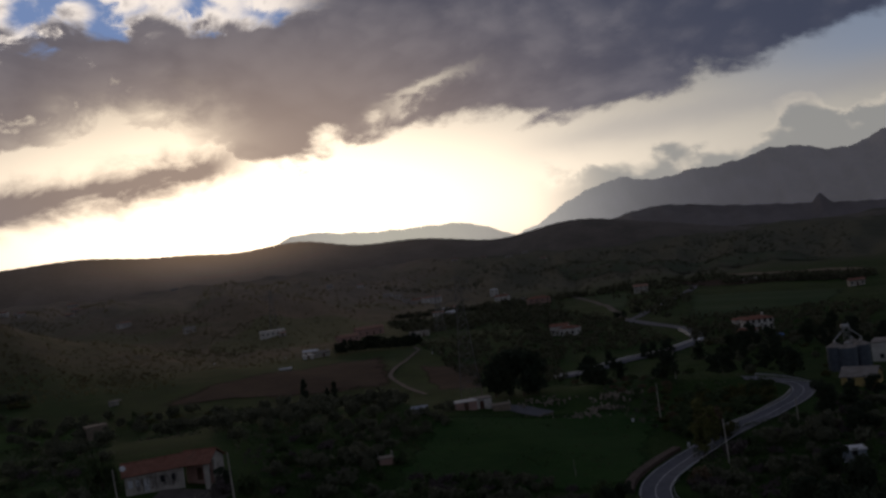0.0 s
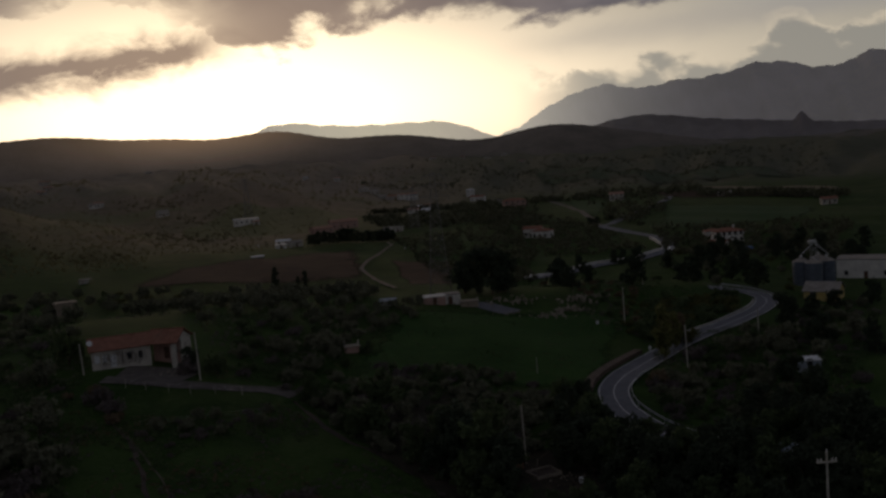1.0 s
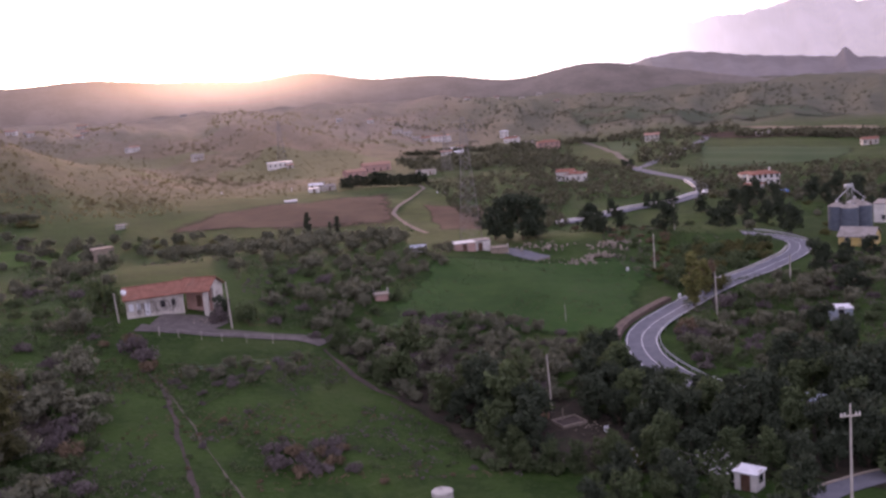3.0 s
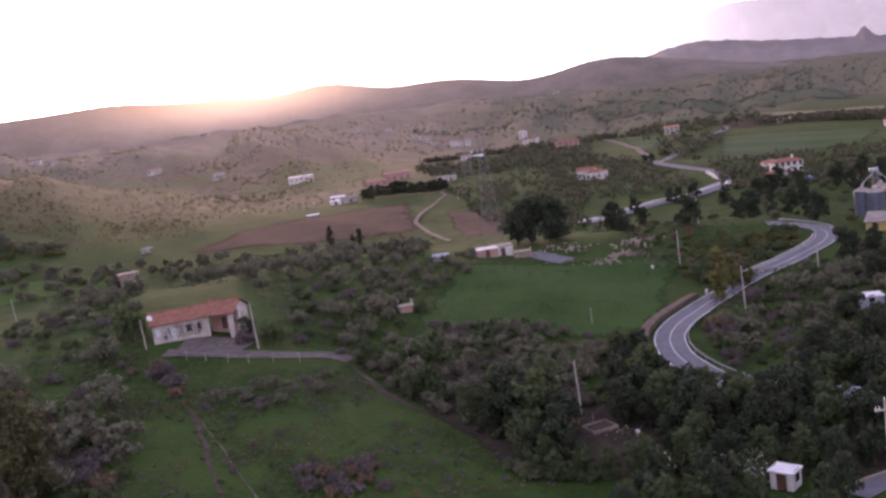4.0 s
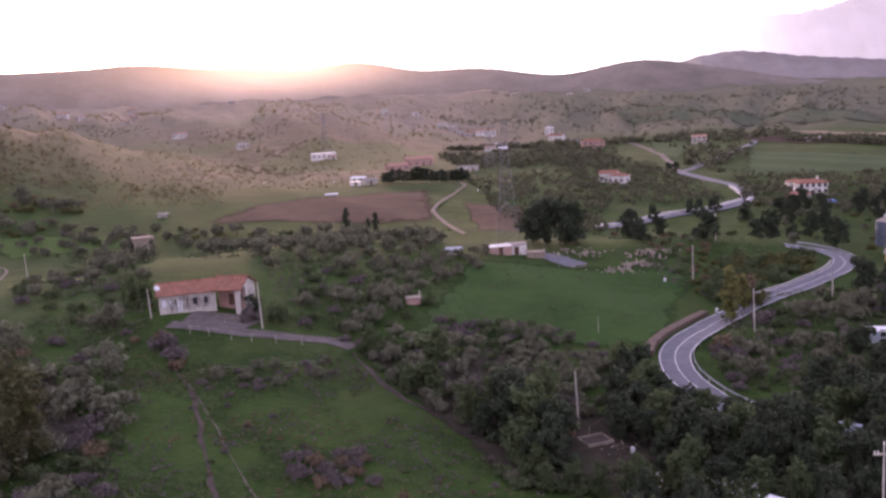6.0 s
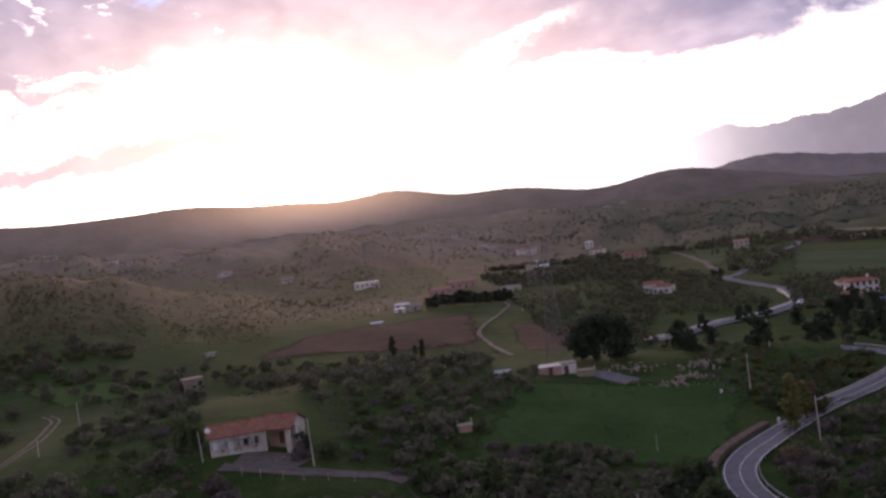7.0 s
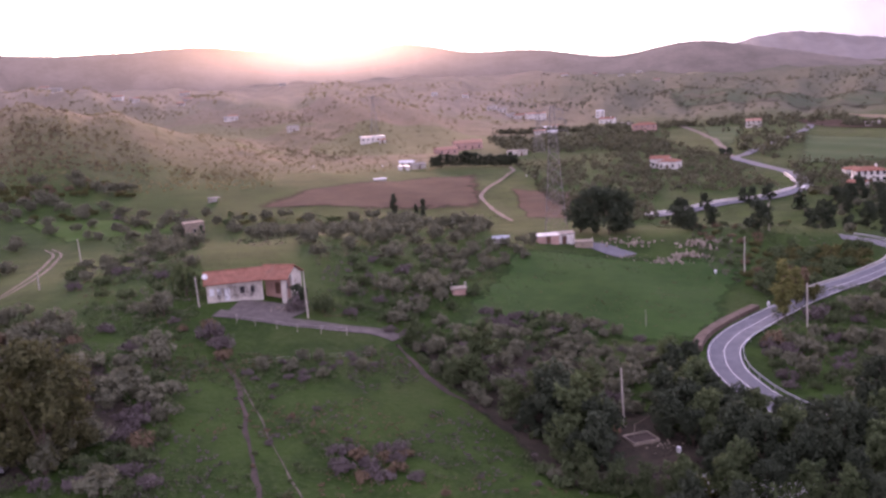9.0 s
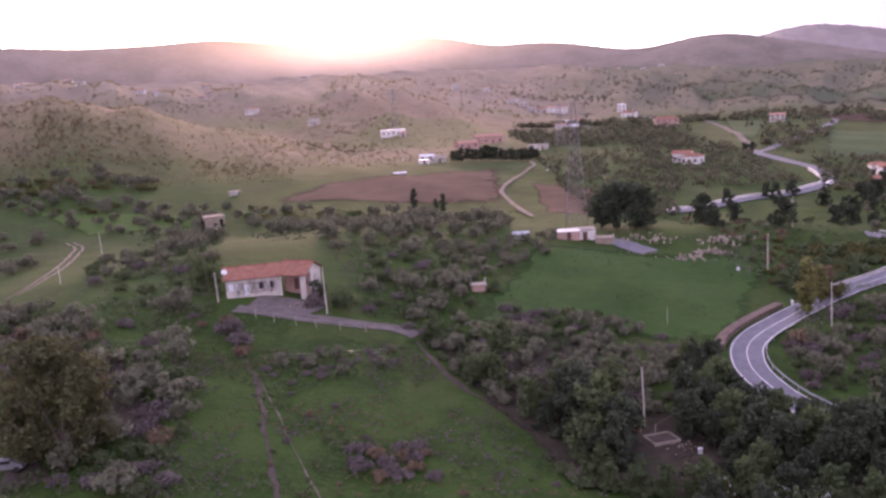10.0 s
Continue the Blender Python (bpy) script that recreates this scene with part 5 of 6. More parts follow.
LEAFY = {  # kind: shape, material, leaves a clump, leaf size
    "olive_tree": ("olive", "olive", 22, 0.315), "bush": ("bush", "bush", 24, 0.255), "bare_bush": ("bush", "bare", 32, 0.195), "dry_bush": ("bush", "rust", 32, 0.195), "golden_bush": ("bush", "gold", 32, 0.225),
    "evergreen_tree": ("pine", "pine", 32, 0.36), "large_tree": ("pine", "canopy", 120, 0.2), "broadleaf_tree": ("pine", "bush", 34, 0.35), "poplar_tree": ("tall", "poplar", 46, 0.28), "cypress_tree": ("tall", "pine", 46, 0.28), "blossom_bush": ("bush", "bush", 26, 0.26),
}
LABELS = {
    "olive_tree": "grey-green olive tree with a rounded crown", "bush": "dense green scrub bush", "bare_bush": "leafless purplish bramble thicket", "dry_bush": "rust-brown dry bush in the meadow", "golden_bush": "dense yellowing green bush",
    "evergreen_tree": "dark evergreen tree with a dense crown", "large_tree": "tall dark green tree with a wide crown", "broadleaf_tree": "leafy green broadleaf tree", "poplar_tree": "tall yellow-green poplar beside the road", "cypress_tree": "slim dark green conifer", "blossom_bush": "green bush with white blossom",
}
MADE = {}


def grow(kind, variant):
    shape, mat, per, size = LEAFY[kind]
    gen = np.random.default_rng(sum(map(ord, kind)) * 10 + variant)
    c, r, trunk = crown_points(shape, gen)
    ob = new(kind)
    ob.empty_display_size = 0.5
    bm = bmesh.new()
    top = Vector((gen.normal() * 0.15, gen.normal() * 0.15, trunk))
    base = 0.09 + 0.05 * trunk
    add_tube(bm, (0, 0, -0.6), top * 0.5, base * 1.25, base, 6)
    add_tube(bm, top * 0.5, top, base, base * 0.8, 6)
    for k in range(0, len(c), max(1, len(c) // 5)):
        add_tube(bm, top, c[k], base * 0.5, base * 0.15, 4)
    part("trunk", bm, M["bark"], ob)
    v, f = leaves(c, r, per, size, gen)
    crown = new("crown", leaf_mesh("crown", v, f, M[mat]))
    crown.parent = ob
    if kind == "blossom_bush":
        v, f = leaves(c, r * 1.1, 7, 0.14, gen)
        bl = new("blossom", leaf_mesh("blossom", v, f, M["blossom"]))
        bl.parent = ob
    return tagged(ob, LABELS[kind], "tree" if "tree" in kind else "bush", LABELS[kind].split(" with ")[0] + "s")


def plant(kind, at, scale=1.0, tall=1.0):
    variant = rng.randrange(4 if "poplar" not in kind else 2)
    key = (kind, variant)
    m = Matrix.LocRotScale((at[0], at[1], ground_z(*at) - 0.1), Euler((0, 0, rng.uniform(0, 6.28))), (scale, scale, scale * tall))
    if key not in MADE:
        MADE[key] = grow(kind, variant)
        ob = MADE[key]
    else:
        ob = copy_thing(MADE[key], Matrix())
    ob.matrix_basis = m
    return ob


def inside(q, poly):
    hit = False
    for (ax, ay), (bx, by) in zip(poly, poly[1:] + poly[:1]):
        if (ay > q[1]) != (by > q[1]) and q[0] < (bx - ax) * (q[1] - ay) / (by - ay) + ax:
            hit = not hit
    return hit


TAKEN = []
CLEAR = [((30.0, 149.5), 4.5), ((28.0, 144.0), 4.5), ((28.3, 151.5), 4.5), ((27.2, 158.0), 4.0), ((30.5, 145.5), 3.6), ((24.5, 163.5), 2.5), ((70.0, 170.0), 4.5), ((68.5, 165.5), 4.0), ((66.5, 161.0), 3.5), ((-112.9, 297.5), 6.5), ((-80.3, 213.5), 4.0), ((-61.4, 163.8), 4.0), ((30.2, 163.0), 4.0), ((31.3, 156.3), 4.5), ((31.9, 149.9), 4.5), ((29.0, 167.3), 3.0), ((32.4, 142.4), 4.0), ((12.0, 131.4), 5.0), ((13.2, 127.4), 5.0), ((14.9, 125.3), 4.0), ((14.3, 120.7), 3.0), ((13.4, 122.6), 6.0), ((13.2, 118.1), 5.0), ((12.9, 112.9), 4.0), ((12.9, 107.0), 3.0), ((12.5, 125.3), 4.0), ((12.3, 120.1), 3.5), ((12.2, 115.2), 3.0), ((29.8, 99.0), 3.0), ((28.6, 94.3), 3.0), ((39.2, 94.3), 3.0), ((39.0, 98.3), 3.0), ((44.8, 99.9), 3.5), ((37.1, 89.3), 4.0), ((30.5, 102.8), 3.5), ((47.3, 126.6), 3.0), ((45.7, 122.5), 3.0), ((-66.3, 104.7), 5.0), ((-63.1, 99.8), 4.0), ((-4.7, 103.6), 3.0), ((68.7, 169.8), 5.0), ((-16.4, 185.8), 4.0), ((-14.9, 175.4), 4.0), ((-55.3, 170.9), 12.0), ((-49.5, 162.5), 8.0), ((-41.8, 163.4), 6.0), ((103.2, 246.5), 10.0), ((35.5, 241.1), 7.0), ((5.8, 243.0), 8.0)]


def near_road(q, gap=5.0):
    for p in ROAD[::2]:
        if (p.x - q[0]) ** 2 + (p.y - q[1]) ** 2 < gap * gap:
            return True
    return False


def scatter(poly, n, kinds, lo, hi, gap, seed):
    """Random plants in a region of the plan, kept apart from one another."""
    r = random.Random(seed)
    xs, ys = [p[0] for p in poly], [p[1] for p in poly]
    done = tries = 0
    while done < n and tries < n * 40:
        tries += 1
        q = (r.uniform(min(xs), max(xs)), r.uniform(min(ys), max(ys)))
        if not inside(q, poly) or near_road(q) or any((a[0] - q[0]) ** 2 + (a[1] - q[1]) ** 2 < c * c for a, c in CLEAR) or any((a - q[0]) ** 2 + (b - q[1]) ** 2 < gap * gap for a, b in TAKEN):
            continue
        TAKEN.append(q)
        plant(r.choice(kinds), q, r.uniform(lo, hi), r.uniform(0.85, 1.15))
        done += 1


scatter([(-10.3, 166.2), (26.2, 166.0), (17.7, 147.0), (-2.2, 151.2)], 34, ["olive_tree", "olive_tree", "bush"], 0.6, 0.95, 3.0, 41)
scatter([(-31.5, 221.7), (-0.7, 248.9), (-3.5, 224.3), (-18.7, 195.8)], 34, ["olive_tree"], 0.5, 0.8, 4.0, 42)
scatter([(-131.9, 274.5), (-78.6, 208.1), (-65.0, 173.2), (-73.4, 149.9)], 22, ["olive_tree", "bush", "bare_bush"], 0.7, 1.2, 4.0, 43)
scatter([(45.6, 256.6), (67.9, 253.2), (54.6, 235.7), (43.6, 204.4), (42.2, 222.7)], 20, ["bush", "golden_bush", "dry_bush"], 0.6, 1.1, 3.0, 44)

for i, (q, n) in enumerate(zip(DITCH, sides(DITCH))):
    for k in range(2):
        o = -rng.uniform(1.6, 3.6) if k else -rng.uniform(4.0, 8.5)
        p = q + n * o
        if all((a - p.x) ** 2 + (b - p.y) ** 2 > 3.2 for a, b in TAKEN) and all((a[0] - p.x) ** 2 + (a[1] - p.y) ** 2 > c * c for a, c in CLEAR):
            TAKEN.append((p.x, p.y))
            plant(rng.choice(("bush", "bush", "olive_tree", "broadleaf_tree") if i < len(DITCH) * 0.6 else ("bush", "broadleaf_tree", "evergreen_tree")), (p.x, p.y), rng.uniform(0.75, 1.15) if k == 0 else rng.uniform(0.45, 0.7))
scatter([(-76.1, 154.8), (-61.9, 147.0), (-48.5, 120.5), (-42.3, 98.8), (-51.4, 98.5)], 30, ["bare_bush", "olive_tree", "bush"], 0.7, 1.2, 2.6, 45)
scatter([(16.5, 118.9), (42.2, 115.1), (32.5, 89.3), (9.8, 92.2)], 46, ["evergreen_tree", "bush", "broadleaf_tree"], 0.4, 0.62, 2.4, 46)
scatter([(-46.1, 144.6), (-27.5, 153.2), (-26.2, 145.1), (-44.5, 136.2)], 18, ["bare_bush", "olive_tree"], 0.4, 0.6, 1.8, 47)

scatter([(-161.4, 342.8), (-118.7, 326.5), (-66.8, 175.2), (-62.8, 157.4), (-74.9, 152.1)], 34, ["olive_tree", "bush", "olive_tree", "bare_bush"], 0.7, 1.25, 3.4, 48)
scatter([(-11.7, 174.5), (11.0, 180.4), (28.4, 167.3), (23.5, 161.7), (-10.1, 162.9)], 30, ["bush", "bare_bush", "olive_tree"], 0.5, 0.8, 2.0, 49)
scatter([(21.7, 170.3), (30.5, 167.2), (28.0, 153.8), (19.7, 155.6)], 10, ["evergreen_tree", "broadleaf_tree"], 0.5, 0.75, 3.0, 50)

# single trees that stand out
for q, s in (((-59.3, 104.0), 1.75), ((-66.5, 109.6), 1.2), ((-58.2, 109.0), 1.0)):
    plant("large_tree", q, s)
plant("poplar_tree", (46.9, 189.2), 1.25)
for q, s in (((10.7, 263.1), 1.1), ((14.3, 261.7), 1.35), ((18.3, 258.4), 1.45), ((22.0, 260.6), 1.15)):
    plant("evergreen_tree", q, s)
for q, s in (((-53.2, 340.6), 0.9), ((-41.4, 330.7), 0.8), ((-44.1, 331.1), 0.6), ((-107.7, 291.7), 0.6)):
    plant("cypress_tree", q, s)
for k in range(18):
    a, b = (-59.1, 516.3), (-13.9, 514.4)
    plant("cypress_tree", (a[0] + (b[0] - a[0]) * k / 17, a[1] + (b[1] - a[1]) * k / 17 + rng.uniform(-3, 3)), rng.uniform(1.2, 1.7), 0.55)
for q in ((73.2, 341.7), (81.2, 351.5), (55.4, 331.0), (71.7, 349.5), (97.0, 508.6), (93.5, 509.7)):
    plant("evergreen_tree", q, rng.uniform(0.55, 0.75))

scatter([(-106.0, 312.4), (-17.7, 283.2), (-13.5, 235.4), (-49.3, 206.1)], 60, ["olive_tree"], 0.85, 1.25, 5.5, 1)
scatter([(-118.7, 345.0), (-19.7, 316.5), (-17.7, 283.2), (-108.0, 318.4)], 50, ["olive_tree", "bush", "golden_bush"], 0.9, 1.4, 4.5, 2)
scatter([(-45.2, 204.4), (-21.2, 225.9), (-18.0, 187.2), (-25.2, 172.2), (-34.9, 168.7)], 26, ["olive_tree", "olive_tree", "bush", "bare_bush"], 0.8, 1.2, 4.0, 3)
scatter([(-27.3, 165.3), (-8.1, 163.1), (12.7, 162.7), (11.7, 141.0), (-9.2, 141.4)], 58, ["olive_tree", "olive_tree", "bare_bush"], 0.8, 1.1, 3.3, 4)
scatter([(-14.8, 147.1), (10.8, 140.9), (19.9, 118.3), (18.7, 111.4), (6.9, 122.9)], 42, ["bush", "olive_tree", "broadleaf_tree"], 0.5, 0.85, 2.8, 5)
scatter([(19.7, 155.6), (34.9, 143.6), (64.4, 128.1), (51.3, 101.3), (17.6, 105.1), (16.6, 132.4)], 66, ["evergreen_tree", "evergreen_tree", "broadleaf_tree"], 0.55, 0.9, 3.2, 6)
scatter([(41.3, 157.9), (61.5, 168.1), (71.9, 153.3), (60.6, 128.8), (37.5, 143.3)], 42, ["bush", "olive_tree", "evergreen_tree"], 0.5, 0.8, 3.0, 7)
scatter([(-106.9, 168.0), (-83.5, 156.6), (-71.9, 139.2), (-54.6, 130.5), (-44.3, 99.3), (-64.5, 98.7)], 64, ["bush", "bare_bush", "olive_tree", "dry_bush"], 0.8, 1.3, 2.8, 8)
scatter([(-197.2, 312.0), (-175.7, 307.9), (-142.4, 239.9), (-145.5, 228.8)], 10, ["olive_tree"], 0.9, 1.2, 4.5, 9)
scatter([(-205.7, 337.3), (-117.7, 322.3), (-119.5, 290.6), (-175.5, 319.1)], 16, ["olive_tree"], 0.8, 1.1, 6.0, 10)
scatter([(-229.2, 372.2), (-120.8, 343.5), (-111.8, 323.2), (-211.6, 343.1)], 32, ["olive_tree", "olive_tree", "golden_bush"], 0.9, 1.3, 4.5, 11)
scatter([(-127.9, 240.6), (-101.1, 267.0), (-68.5, 178.1), (-81.6, 159.2)], 14, ["olive_tree", "bush", "bare_bush"], 0.7, 1.2, 5.0, 12)
scatter([(54.5, 241.2), (82.3, 246.2), (72.9, 226.2), (54.4, 207.6), (46.1, 204.3)], 44, ["golden_bush", "bush", "bush"], 1.0, 1.6, 3.0, 13)
scatter([(36.7, 296.7), (61.1, 263.6), (53.1, 235.2), (41.9, 244.1)], 26, ["bush", "dry_bush", "evergreen_tree"], 0.5, 1.0, 4.0, 14)
scatter([(53.6, 191.3), (78.2, 214.2), (97.3, 208.6), (75.5, 161.2), (49.0, 164.2)], 46, ["bush", "bare_bush", "olive_tree"], 0.7, 1.2, 3.6, 15)
scatter([(93.7, 357.7), (157.9, 340.1), (98.1, 252.5), (84.0, 260.8), (64.3, 263.4)], 50, ["evergreen_tree", "bush", "olive_tree", "golden_bush"], 0.5, 0.95, 5.0, 16)
scatter([(-10.8, 178.1), (6.6, 181.2), (6.2, 172.0), (-10.3, 167.0)], 22, ["bush", "bare_bush", "bush"], 0.7, 1.1, 1.9, 17)
scatter([(-26.8, 116.9), (-18.6, 120.4), (-15.0, 108.8), (-26.2, 107.4)], 16, ["bare_bush", "bare_bush", "dry_bush"], 0.7, 1.0, 1.8, 18)
scatter([(-46.0, 140.3), (-28.3, 152.7), (-25.7, 148.1), (-41.1, 132.1)], 14, ["olive_tree", "bare_bush"], 0.45, 0.7, 2.6, 19)
scatter([(-48.6, 137.8), (3.9, 122.7), (-0.8, 108.7), (-33.1, 103.4)], 24, ["dry_bush", "bare_bush", "bush"], 0.25, 0.5, 3.0, 20)
for q in ((27.1, 109.4), (29.4, 111.1), (30.5, 109.7), (25.4, 112.2), (28.4, 105.4), (20.1, 112.2)):
    plant("blossom_bush", q, 1.25, 1.3)
plant("evergreen_tree", (-45.0, 171.2), 0.55, 0.85)
plant("bare_bush", (-44.6, 168.2), 1.2, 1.5)
for kind, q, k, h in (("bush", (-40.1, 170.2), 1.5, 1.5), ("bare_bush", (-55.9, 153.4), 1.4, 1.2), ("bare_bush", (-52.5, 147.9), 1.5, 1.1), ("dry_bush", (-50.7, 145.0), 1.1, 1.0), ("bush", (-67.4, 173.3), 1.9, 1.7), ("poplar_tree", (51.5, 197.5), 0.95, 0.9), ("golden_bush", (55.2, 200.6), 1.5, 1.4), ("bare_bush", (53.2, 189.0), 1.5, 1.2), ("dry_bush", (40.4, 170.4), 1.5, 1.1)):
    plant(kind, q, k, h)
scatter([(129.9, 363.0), (164.6, 340.4), (136.6, 282.1), (111.4, 296.3)], 40, ["evergreen_tree", "olive_tree", "bush"], 0.5, 0.9, 4.5, 52)
scatter([(85.1, 224.0), (115.2, 237.4), (85.8, 176.0), (71.4, 183.2)], 34, ["bush", "bare_bush", "olive_tree", "evergreen_tree"], 0.5, 0.9, 3.4, 53)
scatter([(109.6, 367.8), (127.8, 351.2), (100.0, 274.6), (87.0, 286.1)], 26, ["olive_tree", "bush", "evergreen_tree"], 0.5, 0.8, 4.5, 54)
scatter([(-27.5, 190.7), (-17.2, 207.9), (-16.6, 169.1), (-26.4, 166.2)], 22, ["olive_tree", "bush"], 0.6, 1.0, 3.2, 55)
scatter([(37.4, 168.5), (55.3, 181.5), (50.8, 154.4), (37.9, 150.0)], 34, ["bare_bush", "bush", "bare_bush", "olive_tree"], 0.6, 1.1, 2.6, 56)
scatter([(8.3, 141.8), (16.0, 144.0), (13.0, 136.6), (9.1, 135.4)], 10, ["bush", "olive_tree"], 0.35, 0.5, 1.8, 57)
scatter([(-66.2, 160.3), (-57.1, 160.9), (-49.1, 142.5), (-52.6, 142.0)], 8, ["bare_bush", "dry_bush"], 0.5, 0.9, 2.0, 58)
scatter([(-248.0, 382.0), (-183.0, 411.0), (-171.0, 384.0), (-229.0, 352.0)], 46, ["golden_bush", "golden_bush", "dry_bush", "olive_tree"], 1.1, 1.7, 4.0, 51)
for kind, q, k in (("bush", (0.1, 117.6), 0.9), ("bush", (2.5, 114.2), 1.0), ("olive_tree", (1.5, 115.9), 0.55), ("bush", (5.3, 113.8), 0.95), ("bush", (7.8, 113.5), 0.85), ("bush", (4.4, 117.9), 0.8), ("olive_tree", (6.7, 116.0), 0.5), ("bush", (9.6, 112.5), 0.9), ("golden_bush", (18.9, 112.6), 1.2)):
    plant(kind, q, k)
plant("golden_bush", (-61.6, 178.2), 1.4)
plant("dry_bush", (53.6, 206.6), 1.9, 2.0)
plant("bush", (-13.4, 189.1), 1.2)
for q, k in (((5.6, 113.8), 0.42), ((9.0, 113.5), 0.46), ((12.3, 113.2), 0.44), ((15.9, 112.8), 0.48), ((2.9, 115.1), 0.36)):
    plant("broadleaf_tree", q, k)
for q, k in (((24.7, 142.2), 0.68), ((27.5, 136.7), 0.66)):
    plant("evergreen_tree", q, k)


def thicket(name, quads, mat, label, seed, lo, hi, per=22):
    """Far scrub and woods: many small leafy clumps in one mesh."""
    gen = np.random.default_rng(seed)
    cs, rs = [], []
    for (a, b, c, d), n in quads:
        u, v = gen.uniform(0, 1, n), gen.uniform(0, 1, n)
        a, b, c, d = (np.array(q) for q in (a, b, c, d))
        p = ((a * (1 - u)[:, None] + b * u[:, None]) * (1 - v)[:, None] + (d * (1 - u)[:, None] + c * u[:, None]) * v[:, None])
        s = gen.uniform(lo, hi, n)
        cs.append(np.stack([p[:, 0], p[:, 1], height(p[:, 0], p[:, 1]) + s * 0.6], 1))
        rs.append(s)
    cs, rs = np.concatenate(cs), np.concatenate(rs)
    v, f = leaves(cs, rs, per, (lo + hi) * 0.19, gen, 0.85)
    tagged(new(name, leaf_mesh(name, v, f, M[mat])), label, "scrub", kind="stuff")


thicket("far_scrub", [(((-16.0, 538.6), (66.6, 557.7), (35.9, 304.7), (10.2, 302.7)), 420), (((50.1, 754.7), (96.0, 555.1), (92.6, 379.4), (37.5, 373.3)), 460),
                      (((119.4, 477.0), (206.3, 445.2), (147.0, 316.4), (93.7, 357.7)), 420)], "valley", "mixed green scrub and trees on the valley floor", 21, 0.8, 2.6, 22)
thicket("far_woods", [(((-41.5, 717.7), (101.7, 772.2), (70.0, 558.7), (-17.6, 598.7)), 260), (((-40.1, 782.6), (259.2, 853.6), (222.7, 733.4), (-12.8, 788.4)), 300),
                      (((129.3, 699.0), (200.6, 716.6), (113.8, 477.5), (110.6, 546.0)), 60), (((222.7, 733.4), (284.8, 615.7), (260.2, 562.3), (212.6, 699.9)), 160)], "valley", "dark woods and hedgerows in the far valley", 22, 2.0, 4.2)
def polar(a0, a1, r0, r1, n):
    """Corners of a piece of the hills between two azimuths and two distances, with a number of clumps."""
    def at(a, r):
        return (r * math.sin(radians(a)), r * math.cos(radians(a)))
    return (at(a0, r1), at(a1, r1), at(a1, r0), at(a0, r0)), n


thicket("hill_scrub", [polar(-36, -24, 440, 660, 520), polar(-26, -16, 430, 660, 460), polar(-20, -6, 500, 720, 460), polar(-20, -5, 700, 960, 480), polar(-36, -18, 720, 1000, 320)],
        "scrub", "low olive green scrub dotting the hillside", 23, 0.5, 1.3, 17)
thicket("hill_copses", [polar(-16, -11, 640, 690, 70), polar(-14, -9, 740, 800, 60), polar(-33, -26, 790, 850, 90), polar(-28, -20, 940, 1000, 90), polar(-17, -12, 840, 900, 60), polar(-30, -24, 520, 560, 50), polar(-22, -17, 470, 520, 50)],
        "hedge", "loose copses of scrub on the hillside", 26, 0.8, 1.9, 20)
thicket("slope_copses", [polar(-3, 3, 1160, 1240, 90), polar(3, 10, 1300, 1400, 110), polar(8, 20, 1130, 1230, 170), polar(10, 20, 1440, 1560, 110), polar(0, 24, 960, 1700, 600)],
        "valley", "dark copses on the far green slopes", 27, 1.0, 2.8, 18)
thicket("rust_scrub", [polar(-36, -27, 455, 600, 420), polar(-30, -23, 470, 540, 160), polar(-34, -24, 800, 900, 120)], "rust", "rust-brown scrub on the western slope", 25, 0.5, 1.3, 20)
thicket("ridge_scrub", [polar(-34, -18, 980, 1300, 320), polar(-14, 0, 900, 1500, 420)], "scrub", "dark scrub scattered over the far hills", 24, 1.0, 2.6, 18)


def ground_cover(name, quads, mat, label, seed, per, lo, hi, size):
    """Weeds and tussocks: many tiny clumps close to the soil in one mesh."""
    gen = np.random.default_rng(seed)
    cs, rs = [], []
    for (a, b, c, d), n in quads:
        a, b, c, d = (np.array(q) for q in (a, b, c, d))
        u, v = gen.uniform(0, 1, n * 3), gen.uniform(0, 1, n * 3)
        p = ((a * (1 - u)[:, None] + b * u[:, None]) * (1 - v)[:, None] + (d * (1 - u)[:, None] + c * u[:, None]) * v[:, None])
        w = np.array([noise.noise(Vector((x * 0.06, y * 0.06, seed))) + 0.5 * noise.noise(Vector((x * 0.21, y * 0.21, seed + 5))) for x, y in p])
        p = p[np.argsort(-w)[:n]]
        s = gen.uniform(lo, hi, len(p))
        cs.append(np.stack([p[:, 0], p[:, 1], height(p[:, 0], p[:, 1]) + s * 0.4], 1))
        rs.append(s)
    v, f = leaves(np.concatenate(cs), np.concatenate(rs), per, size, gen, 0.7)
    tagged(new(name, leaf_mesh(name, v, f, M[mat])), label, "weeds", kind="stuff")


